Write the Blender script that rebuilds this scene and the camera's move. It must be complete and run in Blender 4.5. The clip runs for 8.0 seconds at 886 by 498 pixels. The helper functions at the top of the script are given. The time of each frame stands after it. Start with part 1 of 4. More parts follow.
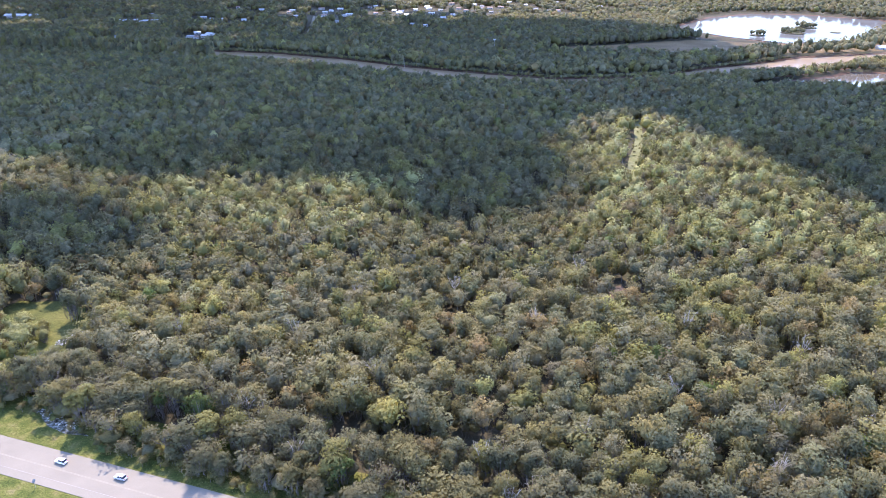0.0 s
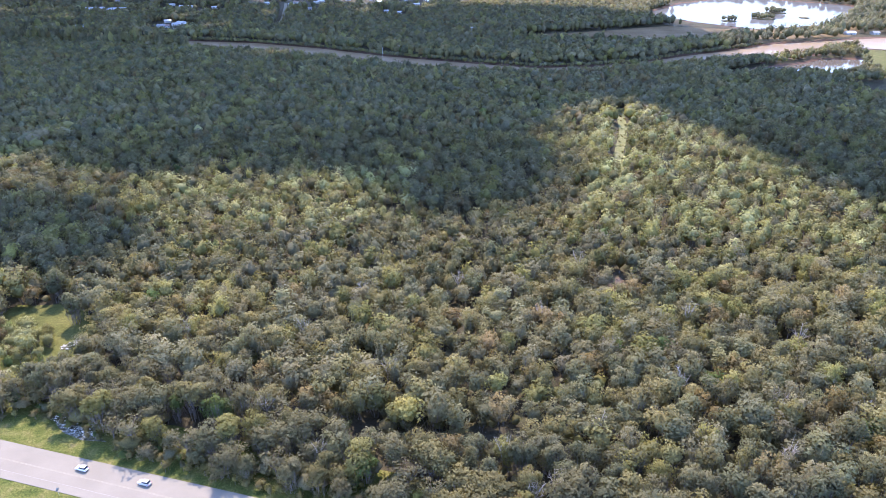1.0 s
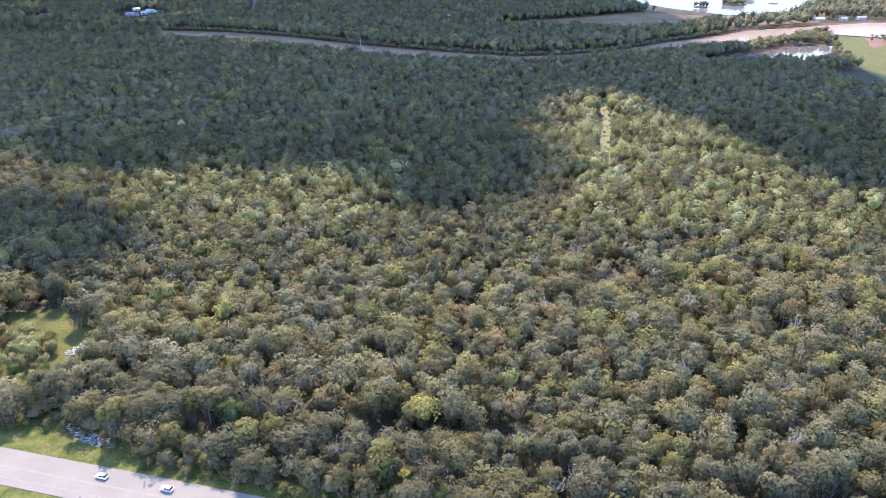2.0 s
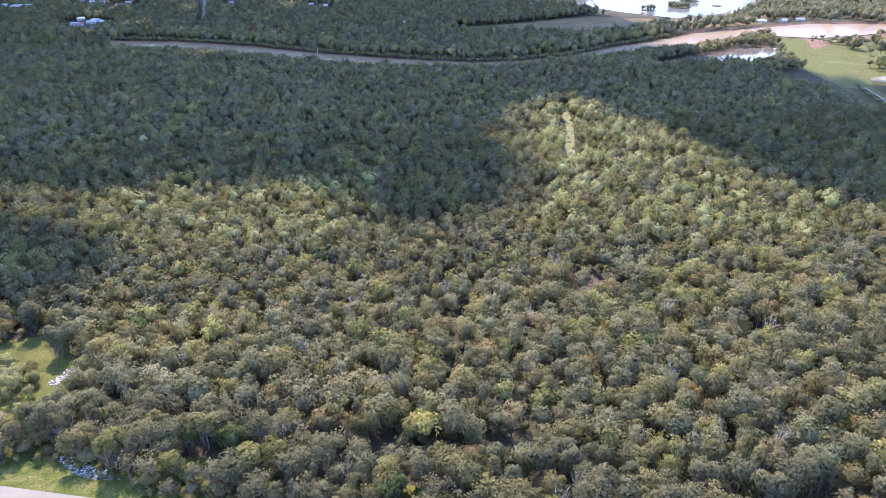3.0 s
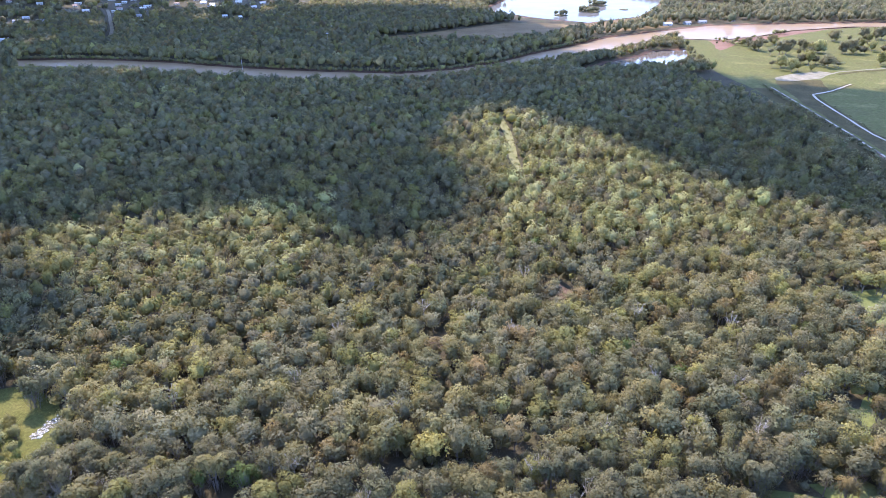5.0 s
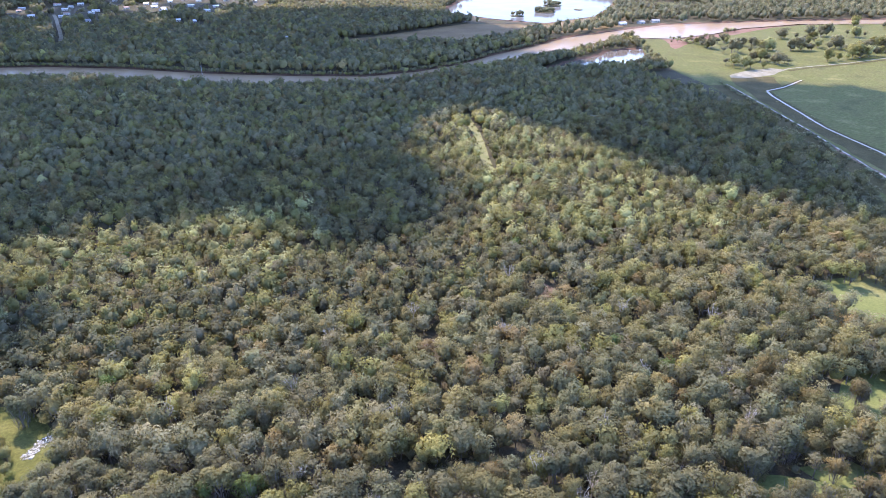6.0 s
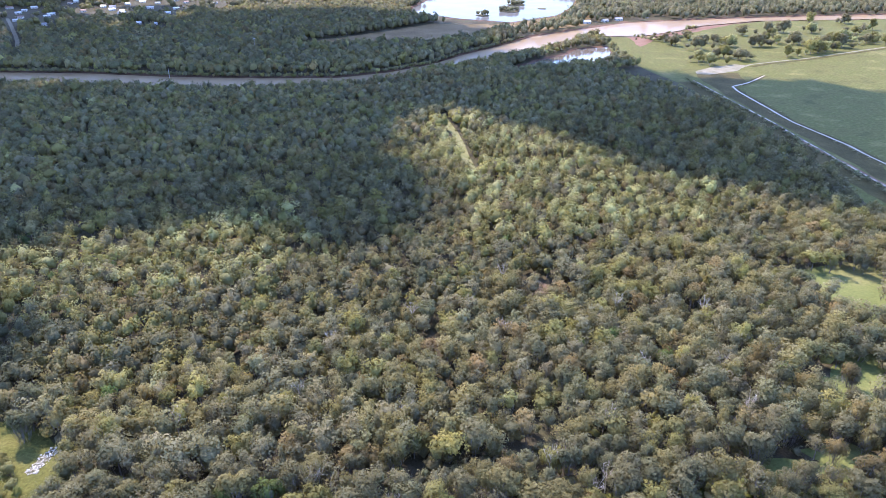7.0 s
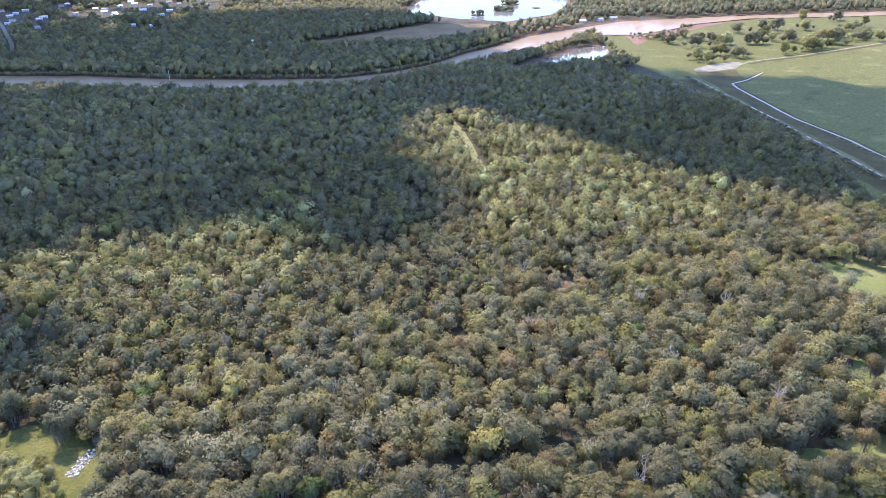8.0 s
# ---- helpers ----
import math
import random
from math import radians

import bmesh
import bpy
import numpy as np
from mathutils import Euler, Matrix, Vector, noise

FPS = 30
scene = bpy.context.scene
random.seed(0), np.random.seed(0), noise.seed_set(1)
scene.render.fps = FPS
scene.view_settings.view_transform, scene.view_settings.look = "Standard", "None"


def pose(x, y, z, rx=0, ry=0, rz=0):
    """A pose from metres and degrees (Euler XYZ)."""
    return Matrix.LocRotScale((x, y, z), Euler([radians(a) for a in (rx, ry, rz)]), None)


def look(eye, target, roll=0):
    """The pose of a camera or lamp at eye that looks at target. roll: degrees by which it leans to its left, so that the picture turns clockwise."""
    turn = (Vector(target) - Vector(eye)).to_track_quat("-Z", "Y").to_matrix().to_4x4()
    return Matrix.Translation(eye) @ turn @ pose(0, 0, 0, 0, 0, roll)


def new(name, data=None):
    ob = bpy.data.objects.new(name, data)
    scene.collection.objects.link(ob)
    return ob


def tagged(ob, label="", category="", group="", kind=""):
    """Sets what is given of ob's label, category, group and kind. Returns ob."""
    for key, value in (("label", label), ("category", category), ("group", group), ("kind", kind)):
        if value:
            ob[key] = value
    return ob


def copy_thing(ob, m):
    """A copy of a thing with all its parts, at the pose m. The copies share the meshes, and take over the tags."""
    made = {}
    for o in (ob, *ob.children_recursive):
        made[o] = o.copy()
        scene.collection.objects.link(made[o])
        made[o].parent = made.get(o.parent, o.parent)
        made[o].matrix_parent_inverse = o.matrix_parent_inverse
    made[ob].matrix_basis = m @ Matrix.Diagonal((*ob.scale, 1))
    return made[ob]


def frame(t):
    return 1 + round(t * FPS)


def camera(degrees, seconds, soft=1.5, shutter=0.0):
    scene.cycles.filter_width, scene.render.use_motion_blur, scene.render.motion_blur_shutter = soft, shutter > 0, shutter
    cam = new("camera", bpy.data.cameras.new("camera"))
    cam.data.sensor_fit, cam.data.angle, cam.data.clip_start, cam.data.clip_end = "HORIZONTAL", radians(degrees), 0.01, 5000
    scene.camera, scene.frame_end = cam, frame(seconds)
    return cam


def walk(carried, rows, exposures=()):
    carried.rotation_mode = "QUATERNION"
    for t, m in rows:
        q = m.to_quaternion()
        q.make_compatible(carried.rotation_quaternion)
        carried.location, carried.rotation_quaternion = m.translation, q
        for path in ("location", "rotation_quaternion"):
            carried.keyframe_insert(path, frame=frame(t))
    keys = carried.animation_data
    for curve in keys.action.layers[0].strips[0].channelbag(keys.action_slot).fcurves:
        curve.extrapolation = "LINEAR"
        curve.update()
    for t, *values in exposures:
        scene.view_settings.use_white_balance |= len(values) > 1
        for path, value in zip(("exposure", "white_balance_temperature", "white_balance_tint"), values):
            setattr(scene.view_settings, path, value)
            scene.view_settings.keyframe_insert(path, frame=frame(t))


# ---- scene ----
cam = camera(64.4, 8.0, soft=0.82)
PATH = [
    (0, (0.046, 0.416, 140.403), (0.081, 2.253, 139.612), -0.4),
    (0.5, (-6.58, 0.056, 143.168), (-6.497, 1.891, 142.378), -0.4),
    (1, (-13.455, -0.1, 145.856), (-13.34, 1.716, 145.027), -0.4),
    (1.5, (-19.974, 0.042, 148.875), (-19.831, 1.838, 148.008), -0.3),
    (3, (-39.545, 1.174, 157.715), (-39.22, 2.949, 156.851), -0.4),
    (3.5, (-45.781, 1.59, 160.777), (-45.402, 3.355, 159.915), -0.4),
    (4, (-52.21, 2.363, 163.7), (-51.767, 4.113, 162.839), -0.5),
    (4.5, (-58.677, 3.362, 166.009), (-58.174, 5.097, 165.149), -0.6),
    (6, (-78.614, 7.201, 169.996), (-77.948, 8.88, 169.137), -0.7),
    (6.5, (-85.776, 9.124, 170.327), (-85.037, 10.772, 169.468), -0.8),
    (7, (-93.44, 11.309, 171.111), (-92.679, 12.946, 170.25), -0.8),
    (7.5, (-101.091, 13.528, 171.608), (-100.321, 15.16, 170.746), -1.0),
    (8, (-109.055, 15.97, 171.958), (-108.267, 17.594, 171.096), -1.1),
]
EXPOSURE, KELVIN, TINT = 2.54, 5800, 28.5
walk(cam, [(t, look(eye, target, roll)) for t, eye, target, roll in PATH], [(0, EXPOSURE, KELVIN, TINT), (8, EXPOSURE, KELVIN, TINT)])

# ---- world, sun, clouds' light and exposure ----
SUN_AZ, SUN_EL = radians(98), radians(50)      # counter-clockwise from +x; height over the horizon
TO_SUN = Vector((math.cos(SUN_AZ) * math.cos(SUN_EL), math.sin(SUN_AZ) * math.cos(SUN_EL), math.sin(SUN_EL)))
world = bpy.data.worlds.new("sky")
scene.world = world
world.use_nodes = True
wn = world.node_tree
sky = wn.nodes.new("ShaderNodeTexSky")
sky.sky_type, sky.sun_disc = "NISHITA", False
sky.sun_elevation, sky.sun_rotation = SUN_EL, radians(90) - SUN_AZ
sky.air_density, sky.dust_density, sky.ozone_density = 1.0, 0.4, 5.0
wn.nodes["Background"].inputs["Strength"].default_value = 0.15
wn.links.new(sky.outputs[0], wn.nodes["Background"].inputs["Color"])
lamp = bpy.data.lights.new("sun", "SUN")
lamp.energy, lamp.angle, lamp.color = 2.0, radians(0.6), (1.0, 0.91, 0.71)
sun = new("sun", lamp)
sun.matrix_world = look(TO_SUN * 3000, (0, 0, 0))

rng = np.random.default_rng(7)


# ---- materials ----
def material(name):
    m = bpy.data.materials.new(name)
    m.use_nodes = True
    t = m.node_tree
    return m, t, t.nodes["Principled BSDF"], t.nodes["Material Output"]


def node(t, kind, **kw):
    n = t.nodes.new(kind)
    for k, v in kw.items():
        n.inputs[k.replace("_", " ")].default_value = v
    return n


def noise_tex(t, scale, detail=3.0, rough=0.55, pos=None):
    g = pos or t.nodes.new("ShaderNodeNewGeometry")
    n = node(t, "ShaderNodeTexNoise", Scale=scale, Detail=detail, Roughness=rough)
    t.links.new(g.outputs["Position"], n.inputs["Vector"])
    return n


def ramp(t, src, stops):
    r = t.nodes.new("ShaderNodeValToRGB")
    el = r.color_ramp.elements
    while len(el) < len(stops):
        el.new(0.5)
    for e, (p, c) in zip(el, stops):
        e.position, e.color = p, (*c, 1)
    t.links.new(src, r.inputs[0])
    return r


def mix(t, kind, fac, a, b):
    m = t.nodes.new("ShaderNodeMix")
    m.data_type, m.blend_type = "RGBA", kind
    for sock, v in ((m.inputs[0], fac), (m.inputs[6], a), (m.inputs[7], b)):
        if isinstance(v, bpy.types.NodeSocket):
            t.links.new(v, sock)
        elif isinstance(v, tuple):
            sock.default_value = (*v, 1)
        else:
            sock.default_value = v
    return m.outputs[2]


def math_node(t, op, a, b):
    m = t.nodes.new("ShaderNodeMath")
    m.operation = op
    for sock, v in ((m.inputs[0], a), (m.inputs[1], b)):
        if isinstance(v, bpy.types.NodeSocket):
            t.links.new(v, sock)
        else:
            sock.default_value = v
    return m.outputs[0]


def bump(t, bsdf, src, strength, distance):
    b = node(t, "ShaderNodeBump", Strength=strength, Distance=distance)
    t.links.new(src, b.inputs["Height"])
    t.links.new(b.outputs[0], bsdf.inputs["Normal"])
    return b


def foliage(name, a, b, through_light=0.5):
    """Leaves: two tones in drifts of some metres, a tone of its own for each tuft, part of the light passing through."""
    m, t, bsdf, out = material(name)
    geo = t.nodes.new("ShaderNodeNewGeometry")
    info = t.nodes.new("ShaderNodeObjectInfo")
    drift = noise_tex(t, 0.13, 2.0, pos=geo)
    fine = noise_tex(t, 1.7, 3.0, 0.7, pos=geo)
    base = ramp(t, drift.outputs[0], [(0.35, a), (0.65, b)]).outputs[0]
    own = math_node(t, "MULTIPLY_ADD", geo.outputs["Random Per Island"], 0.22)
    own.node.inputs[2].default_value = 0.89
    tree = math_node(t, "MULTIPLY_ADD", info.outputs["Random"], 0.4)
    tree.node.inputs[2].default_value = 0.8
    grain = ramp(t, fine.outputs[0], [(0.34, (0.74, 0.75, 0.78)), (0.64, (1.18, 1.17, 1.12))]).outputs[0]
    c = mix(t, "MULTIPLY", 1.0, base, grain)
    k = math_node(t, "MULTIPLY", own, tree)
    comb = t.nodes.new("ShaderNodeCombineColor")
    for i in range(3):
        t.links.new(k, comb.inputs[i])
    c = mix(t, "MULTIPLY", 1.0, c, comb.outputs[0])
    tone = t.nodes.new("ShaderNodeAttribute")
    tone.attribute_name = "tone"
    c = mix(t, "MULTIPLY", 1.0, c, tone.outputs["Color"])
    t.links.new(c, bsdf.inputs["Base Color"])
    bsdf.inputs["Roughness"].default_value = 0.65
    bsdf.inputs["Specular IOR Level"].default_value = 0.14
    b1 = bump(t, bsdf, fine.outputs[0], 0.45, 0.4)
    tr = t.nodes.new("ShaderNodeBsdfTranslucent")
    t.links.new(mix(t, "MULTIPLY", 1.0, c, (1.1, 1.06, 0.88)), tr.inputs["Color"])
    t.links.new(b1.outputs[0], tr.inputs["Normal"])
    mx = node(t, "ShaderNodeMixShader", Fac=through_light)
    t.links.new(bsdf.outputs[0], mx.inputs[1])
    t.links.new(tr.outputs[0], mx.inputs[2])
    t.links.new(mx.outputs[0], out.inputs["Surface"])
    return m


def earth(name, stops, scale, fine_scale, fine=0.35, relief=0.3, rough=0.9):
    """Soil, grass or paving: large drifts of colour, fine grain and relief."""
    m, t, bsdf, out = material(name)
    geo = t.nodes.new("ShaderNodeNewGeometry")
    big = noise_tex(t, scale, 4.0, 0.6, pos=geo)
    small = noise_tex(t, fine_scale, 4.0, 0.7, pos=geo)
    c = ramp(t, big.outputs[0], stops).outputs[0]
    g = ramp(t, small.outputs[0], [(0.25, (1 - fine,) * 3), (0.75, (1 + fine,) * 3)]).outputs[0]
    t.links.new(mix(t, "MULTIPLY", 1.0, c, g), bsdf.inputs["Base Color"])
    bsdf.inputs["Roughness"].default_value = rough
    bsdf.inputs["Specular IOR Level"].default_value = 0.06
    bump(t, bsdf, small.outputs[0], relief, 0.4)
    return m


def plain(name, color, rough=0.5, metal=0.0, vary=0.12, scale=1.5):
    m, t, bsdf, out = material(name)
    n = noise_tex(t, scale, 4.0)
    lo, hi = tuple(c * (1 - vary) for c in color), tuple(min(1, c * (1 + vary)) for c in color)
    t.links.new(ramp(t, n.outputs[0], [(0.3, lo), (0.7, hi)]).outputs[0], bsdf.inputs["Base Color"])
    bsdf.inputs["Roughness"].default_value, bsdf.inputs["Metallic"].default_value = rough, metal
    return m


def water_material(name, color, ripple, rough=0.04, gloss=0.05, film=0.0):
    m, t, bsdf, out = material(name)
    n = noise_tex(t, 0.02, 3.0)
    lo = tuple(c * 0.85 for c in color)
    t.links.new(ramp(t, n.outputs[0], [(0.35, lo), (0.65, color)]).outputs[0], bsdf.inputs["Base Color"])
    bsdf.inputs["Roughness"].default_value, bsdf.inputs["IOR"].default_value = rough, 1.33
    bsdf.inputs["Specular IOR Level"].default_value = gloss
    bsdf.inputs["Coat Weight"].default_value, bsdf.inputs["Coat Roughness"].default_value, bsdf.inputs["Coat IOR"].default_value = film, 0.06, 1.33
    w = noise_tex(t, 0.35, 3.0)
    bump(t, bsdf, w.outputs[0], ripple, 0.3)
    return m


SPECIES = [
    ("grey_green", foliage("leaves_grey_green", (0.154, 0.142, 0.072), (0.195, 0.176, 0.091)), "grey-green oak with a rounded leafy crown"),
    ("olive", foliage("leaves_olive", (0.162, 0.142, 0.059), (0.208, 0.181, 0.076)), "olive-green broadleaf tree with a domed crown"),
    ("yellow_green", foliage("leaves_yellow_green", (0.193, 0.181, 0.061), (0.235, 0.213, 0.074)), "yellow-green broadleaf tree with a bright crown"),
    ("ochre", foliage("leaves_ochre", (0.173, 0.131, 0.058), (0.210, 0.161, 0.068)), "ochre and brown autumn tree with thinning crown"),
    ("fresh_green", foliage("leaves_fresh_green", (0.113, 0.146, 0.045), (0.142, 0.174, 0.054)), "fresh bright-green young tree among duller trees"),
    ("grey_twigs", foliage("twigs_grey", (0.155, 0.141, 0.077), (0.197, 0.178, 0.098)), "half-bare grey tree with twiggy leafless crown"),
    ("dark_oak", foliage("leaves_dark_oak", (0.126, 0.124, 0.066), (0.159, 0.156, 0.079)), "dark grey-green evergreen oak with dense crown"),
    # pale leaves, brightened further to stand in for sun on the lit forest
    ("lit_pale_green", foliage("leaves_lit_pale_green", (0.296, 0.290, 0.119), (0.363, 0.347, 0.150)), "pale yellow-green broadleaf tree, sunlight put into its leaf colour"),
]
LEAF = [s[1] for s in SPECIES]
BARK = earth("bark", [(0.3, (0.13, 0.11, 0.09)), (0.7, (0.24, 0.21, 0.18))], 0.8, 6.0, 0.4, 0.6)
DEAD = earth("dead_wood", [(0.3, (0.33, 0.28, 0.21)), (0.7, (0.50, 0.43, 0.34))], 0.9, 6.0, 0.3, 0.5)
LITTER = earth("leaf_litter", [(0.3, (0.075, 0.065, 0.038)), (0.5, (0.11, 0.09, 0.05)), (0.7, (0.085, 0.10, 0.04))], 0.05, 1.4, 0.5, 0.8)
GRASS = earth("meadow_grass", [(0.3, (0.100, 0.115, 0.034)), (0.5, (0.135, 0.142, 0.046)), (0.7, (0.175, 0.160, 0.066))], 0.03, 0.8, 0.28, 0.5)
LANE_GRASS = earth("pale_lane_grass", [(0.3, (0.130, 0.135, 0.055)), (0.5, (0.180, 0.175, 0.078)), (0.7, (0.225, 0.200, 0.110))], 0.12, 0.9, 0.3, 0.5)
FIELD = earth("field_grass", [(0.3, (0.073, 0.071, 0.022)), (0.45, (0.104, 0.097, 0.030)), (0.55, (0.092, 0.093, 0.026)), (0.7, (0.149, 0.129, 0.046))], 0.03, 0.35, 0.38, 0.6)
LUSH = earth("lush_grass", [(0.32, (0.055, 0.070, 0.016)), (0.48, (0.095, 0.102, 0.024)), (0.6, (0.135, 0.125, 0.036)), (0.72, (0.165, 0.135, 0.058))], 0.2, 1.6, 0.5, 0.9)
GLADE = earth("glade_grass", [(0.3, (0.060, 0.064, 0.018)), (0.5, (0.098, 0.096, 0.026)), (0.75, (0.135, 0.122, 0.038))], 0.09, 0.9, 0.45, 0.8)
DRY = earth("dry_grass", [(0.3, (0.120, 0.082, 0.036)), (0.7, (0.175, 0.122, 0.058))], 0.03, 0.9, 0.25, 0.5)
ROUGH = earth("rough_grass", [(0.3, (0.051, 0.043, 0.015)), (0.6, (0.078, 0.062, 0.023)), (0.8, (0.108, 0.079, 0.032))], 0.05, 0.9, 0.35, 0.6)
SAND = earth("pale_sand", [(0.3, (0.14, 0.128, 0.078)), (0.5, (0.20, 0.175, 0.12)), (0.7, (0.25, 0.222, 0.16))], 0.12, 1.2, 0.15, 0.3)
BARE = earth("bare_brown_soil", [(0.3, (0.085, 0.055, 0.034)), (0.5, (0.14, 0.095, 0.062)), (0.7, (0.19, 0.14, 0.098))], 0.3, 1.5, 0.4, 0.7)
CLAY = earth("red_clay", [(0.3, (0.15, 0.08, 0.05)), (0.7, (0.21, 0.125, 0.085))], 0.05, 1.0, 0.2, 0.4)
TRACK = earth("gravel", [(0.3, (0.10, 0.082, 0.06)), (0.7, (0.165, 0.14, 0.11))], 0.1, 2.0, 0.2, 0.3)
ASPHALT = earth("worn_asphalt", [(0.3, (0.191, 0.162, 0.121)), (0.7, (0.223, 0.190, 0.142))], 0.09, 5.0, 0.10, 0.1, 0.75)
SHOULDER = earth("asphalt_shoulder", [(0.3, (0.192, 0.165, 0.124)), (0.7, (0.226, 0.194, 0.146))], 0.12, 5.0, 0.12, 0.1, 0.8)
GRAVEL_WHITE = earth("white_gravel", [(0.38, (0.06, 0.055, 0.035)), (0.5, (0.13, 0.12, 0.085)), (0.62, (0.36, 0.34, 0.29))], 0.9, 2.2, 0.6, 0.8)
RUBBLE = earth("pale_rubble", [(0.3, (0.46, 0.43, 0.38)), (0.7, (0.72, 0.69, 0.62))], 0.5, 3.0, 0.3, 0.5)
LINE_WHITE = plain("white_road_paint", (0.228, 0.196, 0.152), 0.75, 0, 0.1, 0.3)
LINE_YELLOW = plain("yellow_road_paint", (0.224, 0.188, 0.129), 0.75, 0, 0.1, 0.3)
RIVER = water_material("muddy_river_water", (0.245, 0.165, 0.083), 0.04, 0.5, 0.0, 0.12)
RIVER.node_tree.nodes["Principled BSDF"].inputs["Specular IOR Level"].default_value = 0.14
POND_WATER = water_material("backwater", (0.14, 0.115, 0.09), 0.08, 0.08, 0.15)
LAKE = water_material("lake_water", (0.12, 0.115, 0.105), 0.05, 0.3, 0.0, 0.33)
# silty water; its pale base colour also stands in for reflected cloudy sky
SILTY_SKY_PALE = water_material("silty_sky_pale_water", (0.34, 0.265, 0.175), 0.05, 0.3, 0.06)
CLOUD = plain("cloud_white", (0.85, 0.85, 0.85), 1.0, 0, 0.03, 0.005)
WALL = plain("house_wall", (0.42, 0.40, 0.36), 0.8, 0, 0.15, 0.3)
ROOF_PALE = plain("pale_metal_roof", (0.50, 0.50, 0.49), 0.5, 0.1, 0.08, 0.2)
ROOF_GREY = plain("grey_shingle_roof", (0.26, 0.25, 0.25), 0.8, 0, 0.2, 0.5)
ROOF_RED = plain("brown_shingle_roof", (0.27, 0.17, 0.13), 0.8, 0, 0.2, 0.5)
DARK_GLASS = plain("dark_glass", (0.02, 0.022, 0.025), 0.25, 0, 0.1, 0.5)
DARK_GLASS.node_tree.nodes["Principled BSDF"].inputs["Specular IOR Level"].default_value = 0.25
CAR_WHITE = plain("white_car_paint", (0.80, 0.80, 0.80), 0.18, 0.0, 0.03, 0.5)
CAR_SILVER = plain("silver_car_paint", (0.66, 0.67, 0.68), 0.25, 0.4, 0.03, 0.5)
RUBBER = plain("tyre_rubber", (0.03, 0.03, 0.03), 0.8, 0, 0.2, 5)
STEEL = plain("galvanised_steel", (0.55, 0.56, 0.57), 0.45, 0.6, 0.1, 2)
RED_LENS = plain("red_lens", (0.45, 0.02, 0.02), 0.2, 0, 0.05, 2)
LAMP_LENS = plain("clear_lens", (0.75, 0.75, 0.72), 0.1, 0, 0.05, 2)
POLE_PALE = plain("pale_painted_pole", (0.46, 0.45, 0.42), 0.6, 0, 0.1, 1)


# ---- geometry helpers ----
def mesh_arrays(name, verts, tris, mats, index=None, smooth=True, normals=None, tones=None):
    me = bpy.data.meshes.new(name)
    verts, tris = np.asarray(verts, np.float32), np.asarray(tris, np.int32)
    me.vertices.add(len(verts))
    me.vertices.foreach_set("co", verts.ravel())
    me.loops.add(tris.size)
    me.loops.foreach_set("vertex_index", tris.ravel())
    me.polygons.add(len(tris))
    me.polygons.foreach_set("loop_start", np.arange(len(tris), dtype=np.int32) * 3)
    if index is not None:
        me.polygons.foreach_set("material_index", np.asarray(index, np.int32))
    me.polygons.foreach_set("use_smooth", np.full(len(tris), smooth))
    for m in mats:
        me.materials.append(m)
    me.update(calc_edges=True)
    if normals is not None:
        soft = me.attributes.new("custom_normal", "FLOAT_VECTOR", "POINT")
        soft.data.foreach_set("vector", np.asarray(normals, np.float32).ravel())
    if tones is not None:
        tint = me.attributes.new("tone", "FLOAT_VECTOR", "POINT")
        tint.data.foreach_set("vector", np.asarray(tones, np.float32).ravel())
    return me


def part(name, bm, mat, parent=None, label=""):
    me = bpy.data.meshes.new(name)
    bm.to_mesh(me)
    bm.free()
    me.materials.append(mat)
    ob = new(name, me)
    ob.parent = parent
    return tagged(ob, label)


def inside(poly, x, y):
    """Which of the points lie in the polygon."""
    x, y = np.asarray(x, float), np.asarray(y, float)
    hit = np.zeros(x.shape, bool)
    n = len(poly)
    for i in range(n):
        (x0, y0), (x1, y1) = poly[i], poly[(i + 1) % n]
        if y0 == y1:
            continue
        cross = ((y0 > y) != (y1 > y)) & (x < (x1 - x0) * (y - y0) / (y1 - y0) + x0)
        hit ^= cross
    return hit


def edge_distance(line, x, y, closed=True):
    x, y = np.asarray(x, float), np.asarray(y, float)
    d = np.full(x.shape, 1e9)
    pairs = zip(line, line[1:] + line[:1]) if closed else zip(line, line[1:])
    for (x0, y0), (x1, y1) in pairs:
        dx, dy = x1 - x0, y1 - y0
        t = np.clip(((x - x0) * dx + (y - y0) * dy) / (dx * dx + dy * dy + 1e-9), 0, 1)
        d = np.minimum(d, np.hypot(x - x0 - t * dx, y - y0 - t * dy))
    return d


def ragged(poly, step, amp, seed=0.0):
    """The polygon with its sides cut into short steps and pushed in and out unevenly."""
    out = []
    for (x0, y0), (x1, y1) in zip(poly, poly[1:] + poly[:1]):
        n = max(1, int(math.hypot(x1 - x0, y1 - y0) / step))
        for i in range(n):
            x, y = x0 + (x1 - x0) * i / n, y0 + (y1 - y0) * i / n
            v = noise.noise_vector(Vector((x / step / 2.5, y / step / 2.5, seed)))
            out.append((x + v.x * amp, y + v.y * amp))
    return out


def wider(poly, f):
    cx, cy = sum(p[0] for p in poly) / len(poly), sum(p[1] for p in poly) / len(poly)
    return [(cx + (x - cx) * f, cy + (y - cy) * f) for x, y in poly]


